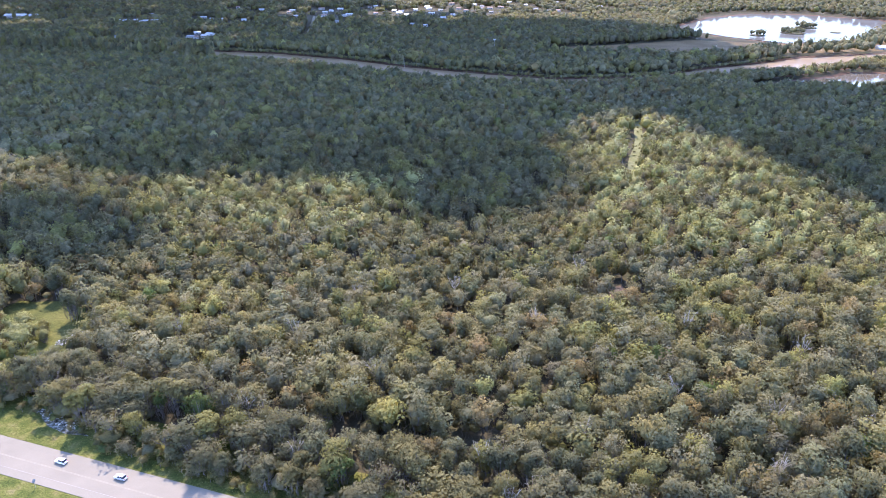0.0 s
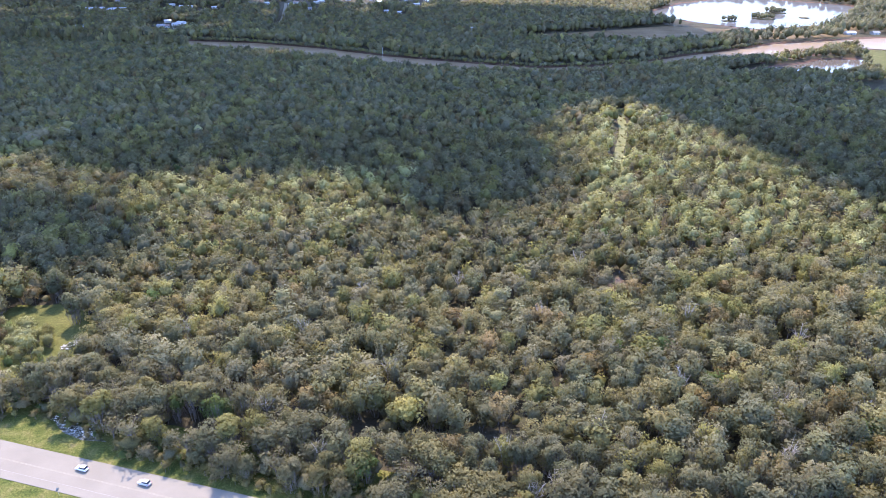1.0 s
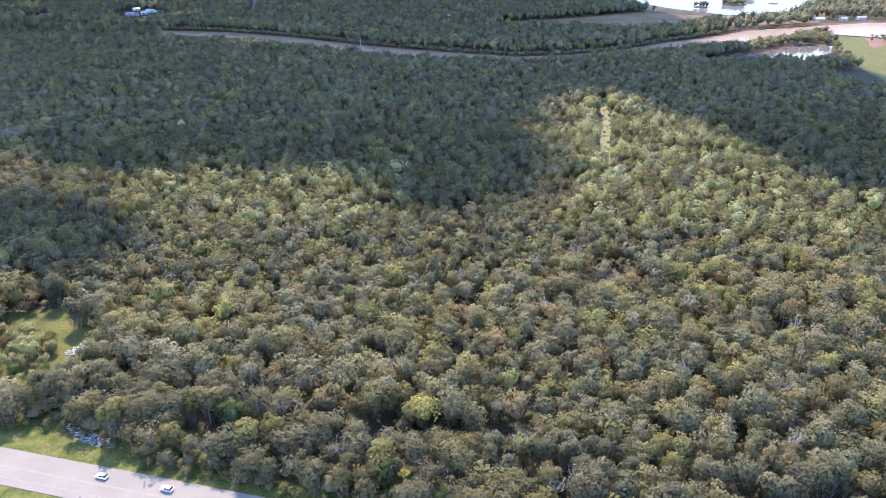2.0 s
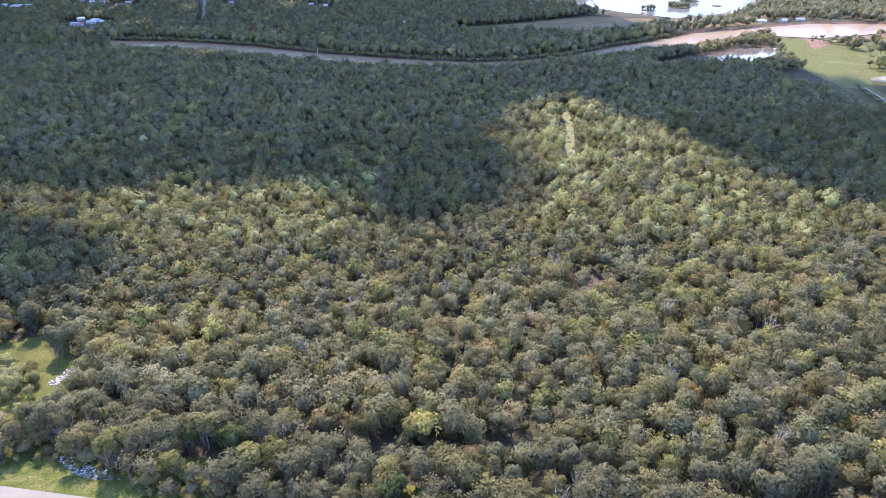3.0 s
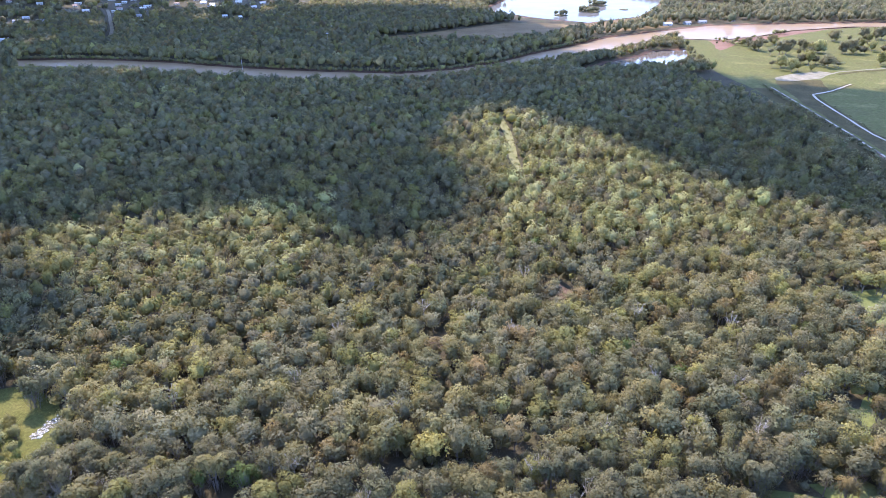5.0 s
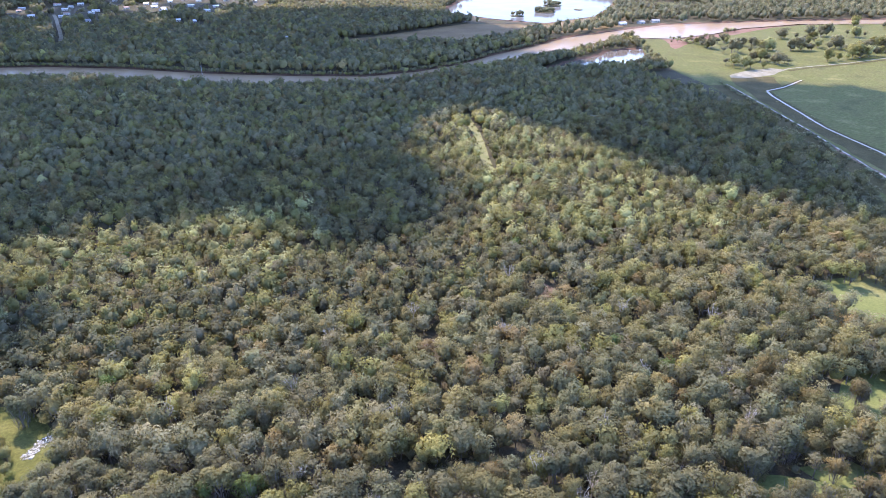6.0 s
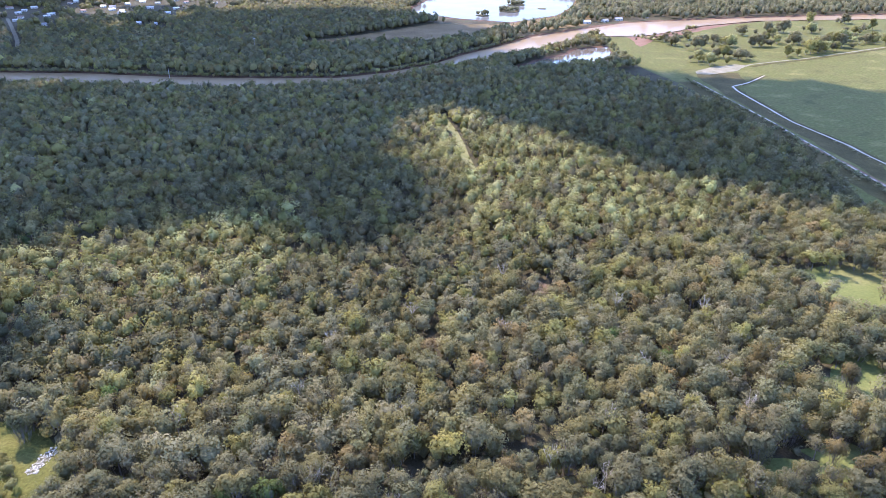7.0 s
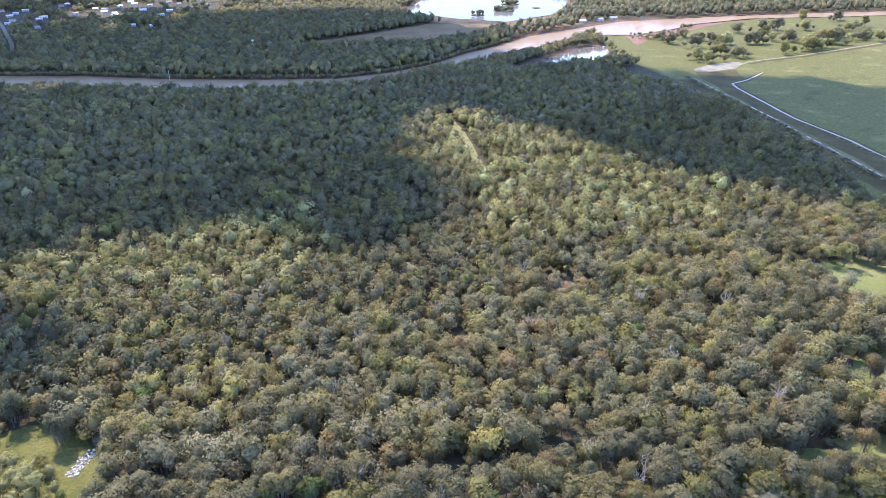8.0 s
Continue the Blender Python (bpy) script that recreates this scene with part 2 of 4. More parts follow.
def sheet(name, poly, z, mat, label, category="ground", depth=0.4):
    """A flat piece of ground with a skirt that reaches below the ground."""
    bm = bmesh.new()
    top = [bm.verts.new((x, y, z)) for x, y in poly]
    f = bm.faces.new(top)
    f.normal_update()
    if f.normal.z < 0:
        f.normal_flip()
    low = [bm.verts.new((x, y, z - depth)) for x, y in poly]
    n = len(poly)
    for i in range(n):
        bm.faces.new((top[i], top[(i + 1) % n], low[(i + 1) % n], low[i]))
    bmesh.ops.triangulate(bm, faces=[f])
    return tagged(part(name, bm, mat), label, category, kind="structure")


def ribbon(name, line, width, z, mat, label="", parent=None, wobble=0.0, thick=0.3):
    """A strip of even width along a line."""
    bm = bmesh.new()
    pts = []
    for (x0, y0), (x1, y1) in zip(line, line[1:]):
        n = max(1, int(math.hypot(x1 - x0, y1 - y0) / 8))
        pts += [(x0 + (x1 - x0) * i / n, y0 + (y1 - y0) * i / n) for i in range(n)]
    pts.append(line[-1])
    rows = []
    for i, (x, y) in enumerate(pts):
        a, b = pts[max(0, i - 1)], pts[min(len(pts) - 1, i + 1)]
        d = Vector((b[0] - a[0], b[1] - a[1])).normalized()
        w = width / 2 * (1 + wobble * noise.noise(Vector((x / 9, y / 9, 3.0))))
        o = wobble * 2 * noise.noise(Vector((x / 25, y / 25, 8.0)))
        c = Vector((x, y)) + Vector((-d.y, d.x)) * o
        l, r = c + Vector((-d.y, d.x)) * w, c - Vector((-d.y, d.x)) * w
        rows.append([bm.verts.new((*p, zz)) for p, zz in ((l, z - thick), (l, z), (r, z), (r, z - thick))])
    for a, b in zip(rows, rows[1:]):
        for k in range(3):
            bm.faces.new((a[k], a[k + 1], b[k + 1], b[k]))
    bmesh.ops.recalc_face_normals(bm, faces=bm.faces)
    return part(name, bm, mat, parent, label)


def box(bm, x0, x1, y0, y1, z0, z1):
    v = [bm.verts.new((x, y, z)) for z in (z0, z1) for x, y in ((x0, y0), (x1, y0), (x1, y1), (x0, y1))]
    for q in ((3, 2, 1, 0), (4, 5, 6, 7), (0, 1, 5, 4), (1, 2, 6, 5), (2, 3, 7, 6), (3, 0, 4, 7)):
        bm.faces.new([v[i] for i in q])
    return v


# ---- the plan ----
RIVER_FAR = [(-900, 1230), (-520, 1150), (-338, 1085), (-213, 1046), (-119, 988), (-30, 915), (64, 855), (146, 812), (211, 813), (271, 830),
             (346, 875), (414, 907), (502, 956), (612, 981), (717, 1003), (882, 961), (1043, 907), (1186, 848), (1500, 760)]
RIVER_NEAR = [(1500, 725), (1145, 812), (918, 912), (800, 915), (727, 892), (640, 880), (584, 920), (527, 881), (411, 826), (349, 809), (265, 784),
              (200, 758), (154, 752), (43, 784), (-24, 818), (-102, 882), (-203, 946), (-338, 1002), (-520, 1070), (-900, 1158)]
RIVER_POLY = RIVER_FAR + RIVER_NEAR
POND = [(335, 738), (400, 785), (465, 808), (498, 835), (545, 824), (505, 768), (440, 742), (380, 722)]
LAKE_POLY = [(455, 1345), (590, 1525), (708, 1601), (800, 1570), (896, 1440), (885, 1385), (769, 1241), (673, 1145), (552, 1109), (530, 1145), (498, 1195), (470, 1284)]
FLAT = [(135, 1087), (242, 1093), (429, 1160), (510, 1107), (480, 1042), (351, 1008), (301, 1030), (220, 1060)]
MEADOW = [(470, 610), (440, 520), (385, 400), (350, 310), (310, 240), (330, 130), (1500, 130), (1500, 715), (1145, 800), (918, 898), (800, 900), (727, 878),
          (640, 866), (584, 900), (552, 840), (512, 760), (490, 690)]
LANE = [(179, 592), (172, 553), (166, 530), (158, 505), (147, 475), (136, 446), (131, 424), (125, 424), (127, 445), (137, 473), (148, 508), (162, 551), (173, 590)]
CLEAR_LEFT = [(-176, 272), (-152, 270), (-143, 256), (-137, 246), (-135, 226), (-142, 221), (-151, 238), (-166, 246), (-181, 254)]
SAPLINGS = [(-186, 258), (-166, 252), (-151, 244), (-139, 228), (-138, 217), (-150, 212), (-168, 220), (-190, 230)]
CLEAR_RIGHT = [(214, 219), (233, 217), (240, 204), (224, 192), (204, 177), (190, 178), (197, 196), (205, 210)]
CLEAR_RIGHT_LOW = [(141, 162), (147, 156), (160, 160), (170, 156), (160, 144), (150, 137), (134, 138), (131, 146), (138, 155)]
GROVE = [(60, 142), (75, 137), (95, 127), (106, 119), (102, 112), (88, 118), (72, 127), (58, 135)]
CLEAR_CORNER = [(103, 129), (115, 126), (119, 115), (108, 110)]
CLEAR_OAKS = [(189, 244), (203, 231), (214, 220), (208, 210), (195, 222), (184, 236)]
CLEAR_MID = [(77, 281), (86, 282), (88, 272), (83, 266), (78, 268)]
CLEAR_MID_NEAR = [(8, 255), (15, 255), (15, 248), (9, 247)]
GAP = [(-28, 177), (0, 175), (22, 170), (20, 163), (-2, 166), (-27, 169)]
GLADE_FAR = [(-128, 440), (-112, 438), (-114, 427), (-128, 428)]
# sunlit wedge of the forest, where the leaf colour itself is made paler
SUNLIT_PALE_WOODS = [(62, 320), (104, 408), (112, 500), (140, 550), (166, 590), (190, 572), (212, 500), (218, 430), (242, 366), (262, 318), (262, 292), (160, 285)]
SANDY = [(520, 628), (527, 641), (556, 650), (600, 650), (606, 636), (573, 619), (530, 619)]
TRACK_LINE = [(492, 604), (457, 511), (427, 432), (409, 390), (368, 290), (330, 200), (300, 130)]
DITCH_LINE = [(580, 586), (538, 568), (507, 562), (496, 545), (476, 500), (447, 434), (430, 370), (412, 321), (385, 240), (360, 150)]
DIRT_LINE = [(600, 634), (616, 640), (653, 639), (704, 635), (755, 637), (880, 641), (1100, 640)]
ROAD_SLOPE = -0.366
GREEN_TREES = [(-74, 187), (-88, 191), (-26, 158)]
HOUSE_SITES = [(-922, 1679), (-876, 1668), (-605, 1525), (-555, 1500), (-408, 1307), (-381, 1255), (-358, 1191), (-181, 1490), (-29, 1422), (-45, 1601),
               (-117, 1677), (121, 1900), (65, 1944), (218, 1970), (57, 1618), (33, 1550), (-5, 1395), (145, 1674), (-534, 1250), (-625, 1694),
               (-475, 1880), (-885, 1858), (653, 1030), (690, 1028), (722, 1032), (782, 1034), (-595, 1235), (300, 1700), (-210, 1800), (-760, 1600),
               (10, 1660), (90, 1730), (180, 1810), (-60, 1720), (250, 1880), (-130, 1880), (0, 1840), (340, 1960), (-320, 1720), (-400, 1800), (420, 1800)]

for hx, hy, many, wide in ((-380, 1255, 6, 40), (-60, 1640, 8, 90), (140, 1790, 8, 110), (-440, 1540, 6, 70), (-250, 1780, 6, 120)):
    HOUSE_SITES += [(round(hx + rng.normal(0, wide)), round(hy + rng.normal(0, wide * 0.5))) for k in range(many)]


def road_y(x, off):
    """The y of a line beside the road: off metres to the far side of its middle."""
    return 126.5 + ROAD_SLOPE * x + off * 1.065


# ---- ground: one sheet to the horizon, cut lower along the river, pond and lake ----
def build_ground():
    xs = np.concatenate([[-4600, -3200, -2200], np.arange(-1400, 1500, 15.0), [2200, 3200, 4600]])
    ys = np.concatenate([[-4600, -2500, -1000, -300, 0], np.arange(60, 1720, 15.0), [2000, 2600, 3400, 4700]])
    gx, gy = np.meshgrid(xs, ys)
    z = np.zeros_like(gx)
    for poly, deep in ((RIVER_POLY, 4.0), (POND, 3.0), (LAKE_POLY, 3.0)):
        d = edge_distance(poly, gx, gy)
        d = np.where(inside(poly, gx, gy), d, -d)
        z = np.minimum(z, -deep * np.clip((d + 4) / 12, 0, 1))
    nx, ny = len(xs), len(ys)
    i = (np.arange(ny - 1)[:, None] * nx + np.arange(nx - 1)).ravel()
    tris = np.concatenate([np.stack([i, i + 1, i + nx + 1], 1), np.stack([i, i + nx + 1, i + nx], 1)])
    m, t, bsdf, out = material("ground")
    geo = t.nodes.new("ShaderNodeNewGeometry")
    sep = t.nodes.new("ShaderNodeSeparateXYZ")
    t.links.new(geo.outputs["Position"], sep.inputs[0])
    big, small = noise_tex(t, 0.05, 4.0, 0.6, geo), noise_tex(t, 1.3, 4.0, 0.7, geo)
    soil = ramp(t, big.outputs[0], [(0.3, (0.048, 0.041, 0.026)), (0.5, (0.07, 0.058, 0.034)), (0.7, (0.056, 0.062, 0.028))]).outputs[0]
    bank = ramp(t, big.outputs[0], [(0.3, (0.10, 0.06, 0.04)), (0.7, (0.15, 0.092, 0.06))]).outputs[0]
    low = math_node(t, "LESS_THAN", sep.outputs[2], -0.05)
    c = mix(t, "MIX", low, soil, bank)
    g = ramp(t, small.outputs[0], [(0.25, (0.55,) * 3), (0.75, (1.45,) * 3)]).outputs[0]
    t.links.new(mix(t, "MULTIPLY", 1.0, c, g), bsdf.inputs["Base Color"])
    bsdf.inputs["Roughness"].default_value = 0.95
    bsdf.inputs["Specular IOR Level"].default_value = 0.06
    bump(t, bsdf, small.outputs[0], 0.8, 0.4)
    ob = new("ground", mesh_arrays("ground", np.stack([gx.ravel(), gy.ravel(), z.ravel()], 1), tris, [m]))
    tagged(ob, "brown forest floor of leaf litter and soil", "ground", kind="structure")


build_ground()
tagged(sheet("river_water", RIVER_POLY, -0.5, RIVER, "muddy brown river mirroring the pale sky", "river", 0.05), kind="structure")
tagged(sheet("pond_water", POND, -0.5, POND_WATER, "still brown backwater beside the river", "pond", 0.05), kind="structure")
tagged(sheet("lake_water", LAKE_POLY, -0.5, LAKE, "broad shallow lake shining white with sky", "lake", 0.05), kind="structure")
sheet("meadow", ragged(MEADOW, 14, 5), 0.05, FIELD, "wide green pasture with mown grass beside the forest", "field")
sheet("flood_flat", ragged(FLAT, 14, 6), 0.05, DRY, "tan dry-grass flat behind the river trees", "field")
sheet("clearing_left", ragged(wider(CLEAR_LEFT, 1.2), 6, 3), 0.07, GLADE, "green grassy clearing among the trees", "clearing")
sheet("sapling_ground", ragged(wider(SAPLINGS, 1.2), 6, 3), 0.05, GLADE, "rough green grass under young yellowing trees", "clearing")
sheet("clearing_right", ragged(wider(CLEAR_RIGHT, 1.5), 6, 3), 0.06, GRASS, "sunlit mown grass clearing among oaks", "clearing")
sheet("clearing_right_low", ragged(wider(CLEAR_RIGHT_LOW, 1.5), 6, 3), 0.06, GRASS, "sunlit yellowish grass clearing among oaks", "clearing")
sheet("clearing_corner", ragged(wider(CLEAR_CORNER, 1.5), 6, 3), 0.075, GRASS, "shaded grass clearing at the forest edge", "clearing")
sheet("clearing_oaks", ragged(wider(CLEAR_OAKS, 1.5), 5, 3), 0.075, GRASS, "narrow strip of grass between oaks", "clearing")
sheet("grove_grass", ragged(wider(GROVE, 1.5), 5, 3), 0.05, GRASS, "tree-shadowed grass in a sparse grove", "clearing")
sheet("sandy_clearing", ragged(wider(CLEAR_MID, 0.9), 2, 2.0), 0.06, BARE, "small bare sandy opening in the forest", "clearing")
sheet("sandy_clearing_near", ragged(wider(CLEAR_MID_NEAR, 0.9), 2, 2.0), 0.06, BARE, "small bare sandy opening in the forest", "clearing")
sheet("glade", ragged(GLADE_FAR, 4, 2), 0.06, LUSH, "small green glade in the forest", "clearing")
sheet("sand_flat", ragged(SANDY, 8, 3), 0.10, SAND, "pale sandy flat beside the field track", "sand")
sheet("sand_bar", ragged([(606, 856), (618, 877), (655, 872), (690, 876), (727, 884), (770, 900), (805, 905), (870, 905), (800, 884), (735, 864), (686, 853), (640, 842), (621, 826), (583, 804)], 9, 6), 0.09, CLAY, "red clay bank at the river bend", "river bank")
sheet("pale_wash", ragged([(-146, 240), (-142, 246), (-138, 250), (-136, 247), (-140, 242), (-143, 238)], 2, 1.2), 0.10, GRAVEL_WHITE, "heap of white gravel at the edge of the clearing", "gravel")
sheet("gravel_wash", ragged([(-132, 197), (-125, 195), (-119, 190), (-112, 186), (-108, 182), (-116, 184), (-123, 188)], 2, 1.0), 0.10, GRAVEL_WHITE, "white gravel wash below the bare trees", "gravel")
for line, width, z, mat, name, label in (
        (TRACK_LINE, 2.2, 0.22, TRACK, "field_track", "pale gravel track along the forest edge"),
        ([(409, 395), (397, 366), (388, 335), (369, 288), (345, 232)], 3.0, 0.12, CLAY, "clay_strip", "bare red clay strip beside the track"),
        ([(184, 606), (178, 590), (168, 550), (156, 511), (144, 478), (134, 448), (128, 424)], 6.5, 0.10, LANE_GRASS, "forest_lane", "pale grassy lane cut through the forest"),
        (DIRT_LINE, 2.8, 0.12, SAND, "dirt_road", "pale dirt road across the pasture"),
        ([(606, 629), (640, 633), (704, 628), (755, 630), (900, 634)], 5.0, 0.14, ROUGH, "field_bank", "dark rough grass bank beside the dirt road"),
        ([(-207, 1207), (-213, 1319), (-239, 1554), (-250, 1640)], 6.0, 0.10, SAND, "cleared_strip", "pale straight cleared strip through far woods")):
    tagged(ribbon(name, line, width, z, mat, wobble=0.25), label, "track", kind="structure")
sheet("rough_grass", ragged([(500, 600), (520, 628), (545, 620), (566, 612), (538, 574), (502, 562), (474, 500), (445, 434), (428, 368), (410, 321), (374, 288), (413, 385), (460, 511)], 8, 3), 0.09, ROUGH, "rough brown-green grass between track and ditch", "grass")
for (ax, ay), (bx_, by_) in zip(TRACK_LINE, TRACK_LINE[1:]):
    n = max(1, int(math.hypot(bx_ - ax, by_ - ay) / 24))
    for i in range(n):
        f0, f1 = (i + rng.uniform(0.0, 0.2)) / n, (i + rng.uniform(0.6, 1.0)) / n
        line = [(ax + (bx_ - ax) * f + rng.uniform(-0.4, 0.4), ay + (by_ - ay) * f) for f in (f0, (f0 + f1) / 2, f1)]
        tagged(ribbon("rut_water", line, rng.uniform(0.9, 1.7), 0.235, SILTY_SKY_PALE, wobble=0.5, thick=0.1), "water-filled rut along the track, shine put into its colour", "puddle", kind="structure")
tagged(ribbon("rough_margin", [(x - 10, y) for x, y in TRACK_LINE], 20, 0.08, ROUGH, wobble=0.25), "strip of rough brown grass along the forest edge", "grass", kind="structure")
tagged(ribbon("ditch_bank", DITCH_LINE, 8.0, 0.11, ROUGH, wobble=0.3), "dry grass bank along the ditch", "bank", kind="structure")
tagged(ribbon("ditch_water", DITCH_LINE, 1.9, 0.14, SILTY_SKY_PALE, wobble=0.5, thick=0.1), "narrow ditch of silty water, sky reflection put into its colour", "ditch", kind="structure")

# ---- the road ----
X0, X1 = -900.0, 420.0


def along(off):
    return [(X0, road_y(X0, off)), (X1, road_y(X1, off))]


tagged(ribbon("verge", along(-16), 22, 0.04, LUSH, wobble=0.15), "mown green grass verge beside the road", "grass", kind="structure")
tagged(ribbon("verge_far", along(16.5), 21, 0.04, LUSH, wobble=0.25), "rough green grass verge below the trees", "grass", kind="structure")
road = tagged(ribbon("road", along(0), 13.6, 0.16, SHOULDER), "wide sun-bleached grey asphalt road", "road", kind="structure")
ribbon("carriageway", along(0), 8.6, 0.165, ASPHALT, "worn grey asphalt lanes", road)
for off, mat, name in ((-4.0, LINE_WHITE, "edge_line"), (-0.15, LINE_YELLOW, "centre_line"), (0.15, LINE_YELLOW, "centre_line")):
    ribbon(name, along(off), 0.16, 0.172, mat, "", road, thick=0.01)


# ---- cloud ----
def ico(subdiv):
    bm = bmesh.new()
    bmesh.ops.create_icosphere(bm, subdivisions=subdiv, radius=1)
    v = np.array([x.co[:] for x in bm.verts])
    f = np.array([[q.index for q in p.verts] for p in bm.faces])
    bm.free()
    return v, f


ICO1, ICO2 = ico(1), ico(2)
SHADE = [(-1500, 620), (-289, 476), (-248, 484), (-203, 428), (-166, 424), (-125, 438), (-104, 422), (-75, 430), (-46, 416), (-22, 383), (-11, 356), (32, 350), (66, 372),
         (86, 422), (86, 505), (124, 562), (165, 610), (200, 580), (218, 505), (224, 430), (247, 368), (270, 316), (284, 280), (300, 246), (430, 225), (760, 250), (690, 400), (630, 469), (612, 502),
         (601, 542), (565, 571), (505, 640), (475, 720), (430, 800), (400, 900), (520, 1010), (430, 1250), (330, 1390), (120, 1440), (90, 1700), (-60, 1760), (-160, 2300), (-1500, 2400)]
SHADE_LEFT = [(-138, 330), (-150, 302), (-200, 294), (-330, 262), (-430, 300), (-330, 400), (-220, 405)]


def build_cloud(name, shade, base, label, step, big):
    lift = TO_SUN * ((base - 11) / TO_SUN.z)
    xs, ys = [p[0] for p in shade], [p[1] for p in shade]
    gx, gy = np.meshgrid(np.arange(min(xs), max(xs), step), np.arange(min(ys), max(ys), step))
    gx = gx.ravel() + rng.uniform(-0.4, 0.4, gx.size) * step
    gy = gy.ravel() + rng.uniform(-0.4, 0.4, gy.size) * step
    d = edge_distance(shade, gx, gy)
    ok = inside(shade, gx, gy) & (d > big * 0.25)
    ok &= (gy < 720) | (rng.uniform(0, 1, len(gx)) < np.where(gy < 1220, 0.62, 0.36))
    vv, ff, n = [], [], 0
    for x, y, e in zip(gx[ok], gy[ok], d[ok]):
        r = min(big * 1.7, 9 + e * 0.75)
        v = ICO2[0] * (1 + 0.16 * rng.standard_normal((len(ICO2[0]), 1)).clip(-1.5, 1.5)) * (r, r, r * 0.55)
        z = base + min(120, e * 0.5) * rng.uniform(0.0, 1.0)
        k = (z - base) / TO_SUN.z
        vv.append(v + (x + lift.x + TO_SUN.x * k, y + lift.y + TO_SUN.y * k, z))
        ff.append(ICO2[1] + n)
        n += len(v)
    fringe = ragged(shade, 17.0, 0.0)
    fx_ = np.array([p[0] for p in fringe for k in range(3)]) + rng.normal(0, 10, len(fringe) * 3)
    fy_ = np.array([p[1] for p in fringe for k in range(3)]) + rng.normal(0, 10, len(fringe) * 3)
    for x, y in zip(fx_, fy_):
        r = rng.uniform(3.0, 6.5)
        v = ICO1[0] * (1 + 0.2 * rng.standard_normal((12, 1)).clip(-1.5, 1.5)) * (r, r, r * 0.6)
        vv.append(v + (x + lift.x, y + lift.y, base))
        ff.append(ICO1[1] + n)
        n += len(v)
    ob = new(name, mesh_arrays(name, np.concatenate(vv), np.concatenate(ff), [CLOUD]))
    return tagged(ob, label, "cloud", kind="structure")


build_cloud("cloud", SHADE, 900.0, "large flat-based grey-white cumulus cloud over the forest", 36.0, 30.0)
build_cloud("cloud_small", SHADE_LEFT, 900.0, "small grey-white cumulus cloud beside the large one", 30.0, 22.0)


# ---- trees ----
def tube(a, b, r0, r1, sides):
    """A tapered limb from a to b: points and triangles."""
    a, b = np.array(a, float), np.array(b, float)
    w = (b - a) / np.linalg.norm(b - a)
    u = np.cross(w, (0.3, 0.9, 0.2))
    u /= np.linalg.norm(u)
    v = np.cross(w, u)
    ang = np.arange(sides) * 2 * np.pi / sides
    ring = np.cos(ang)[:, None] * u + np.sin(ang)[:, None] * v
    pts = np.concatenate([a + ring * r0, b + ring * r1])
    i = np.arange(sides)
    j = (i + 1) % sides
    return pts, np.concatenate([np.stack([i, j, j + sides], 1), np.stack([i, j + sides, i + sides], 1)])


def joined(pieces):
    vv, ff, n = [], [], 0
    for v, f in pieces:
        vv.append(v)
        ff.append(f + n)
        n += len(v)
    return np.concatenate(vv), np.concatenate(ff)


def unit(v):
    return v / np.linalg.norm(v, axis=1)[:, None]


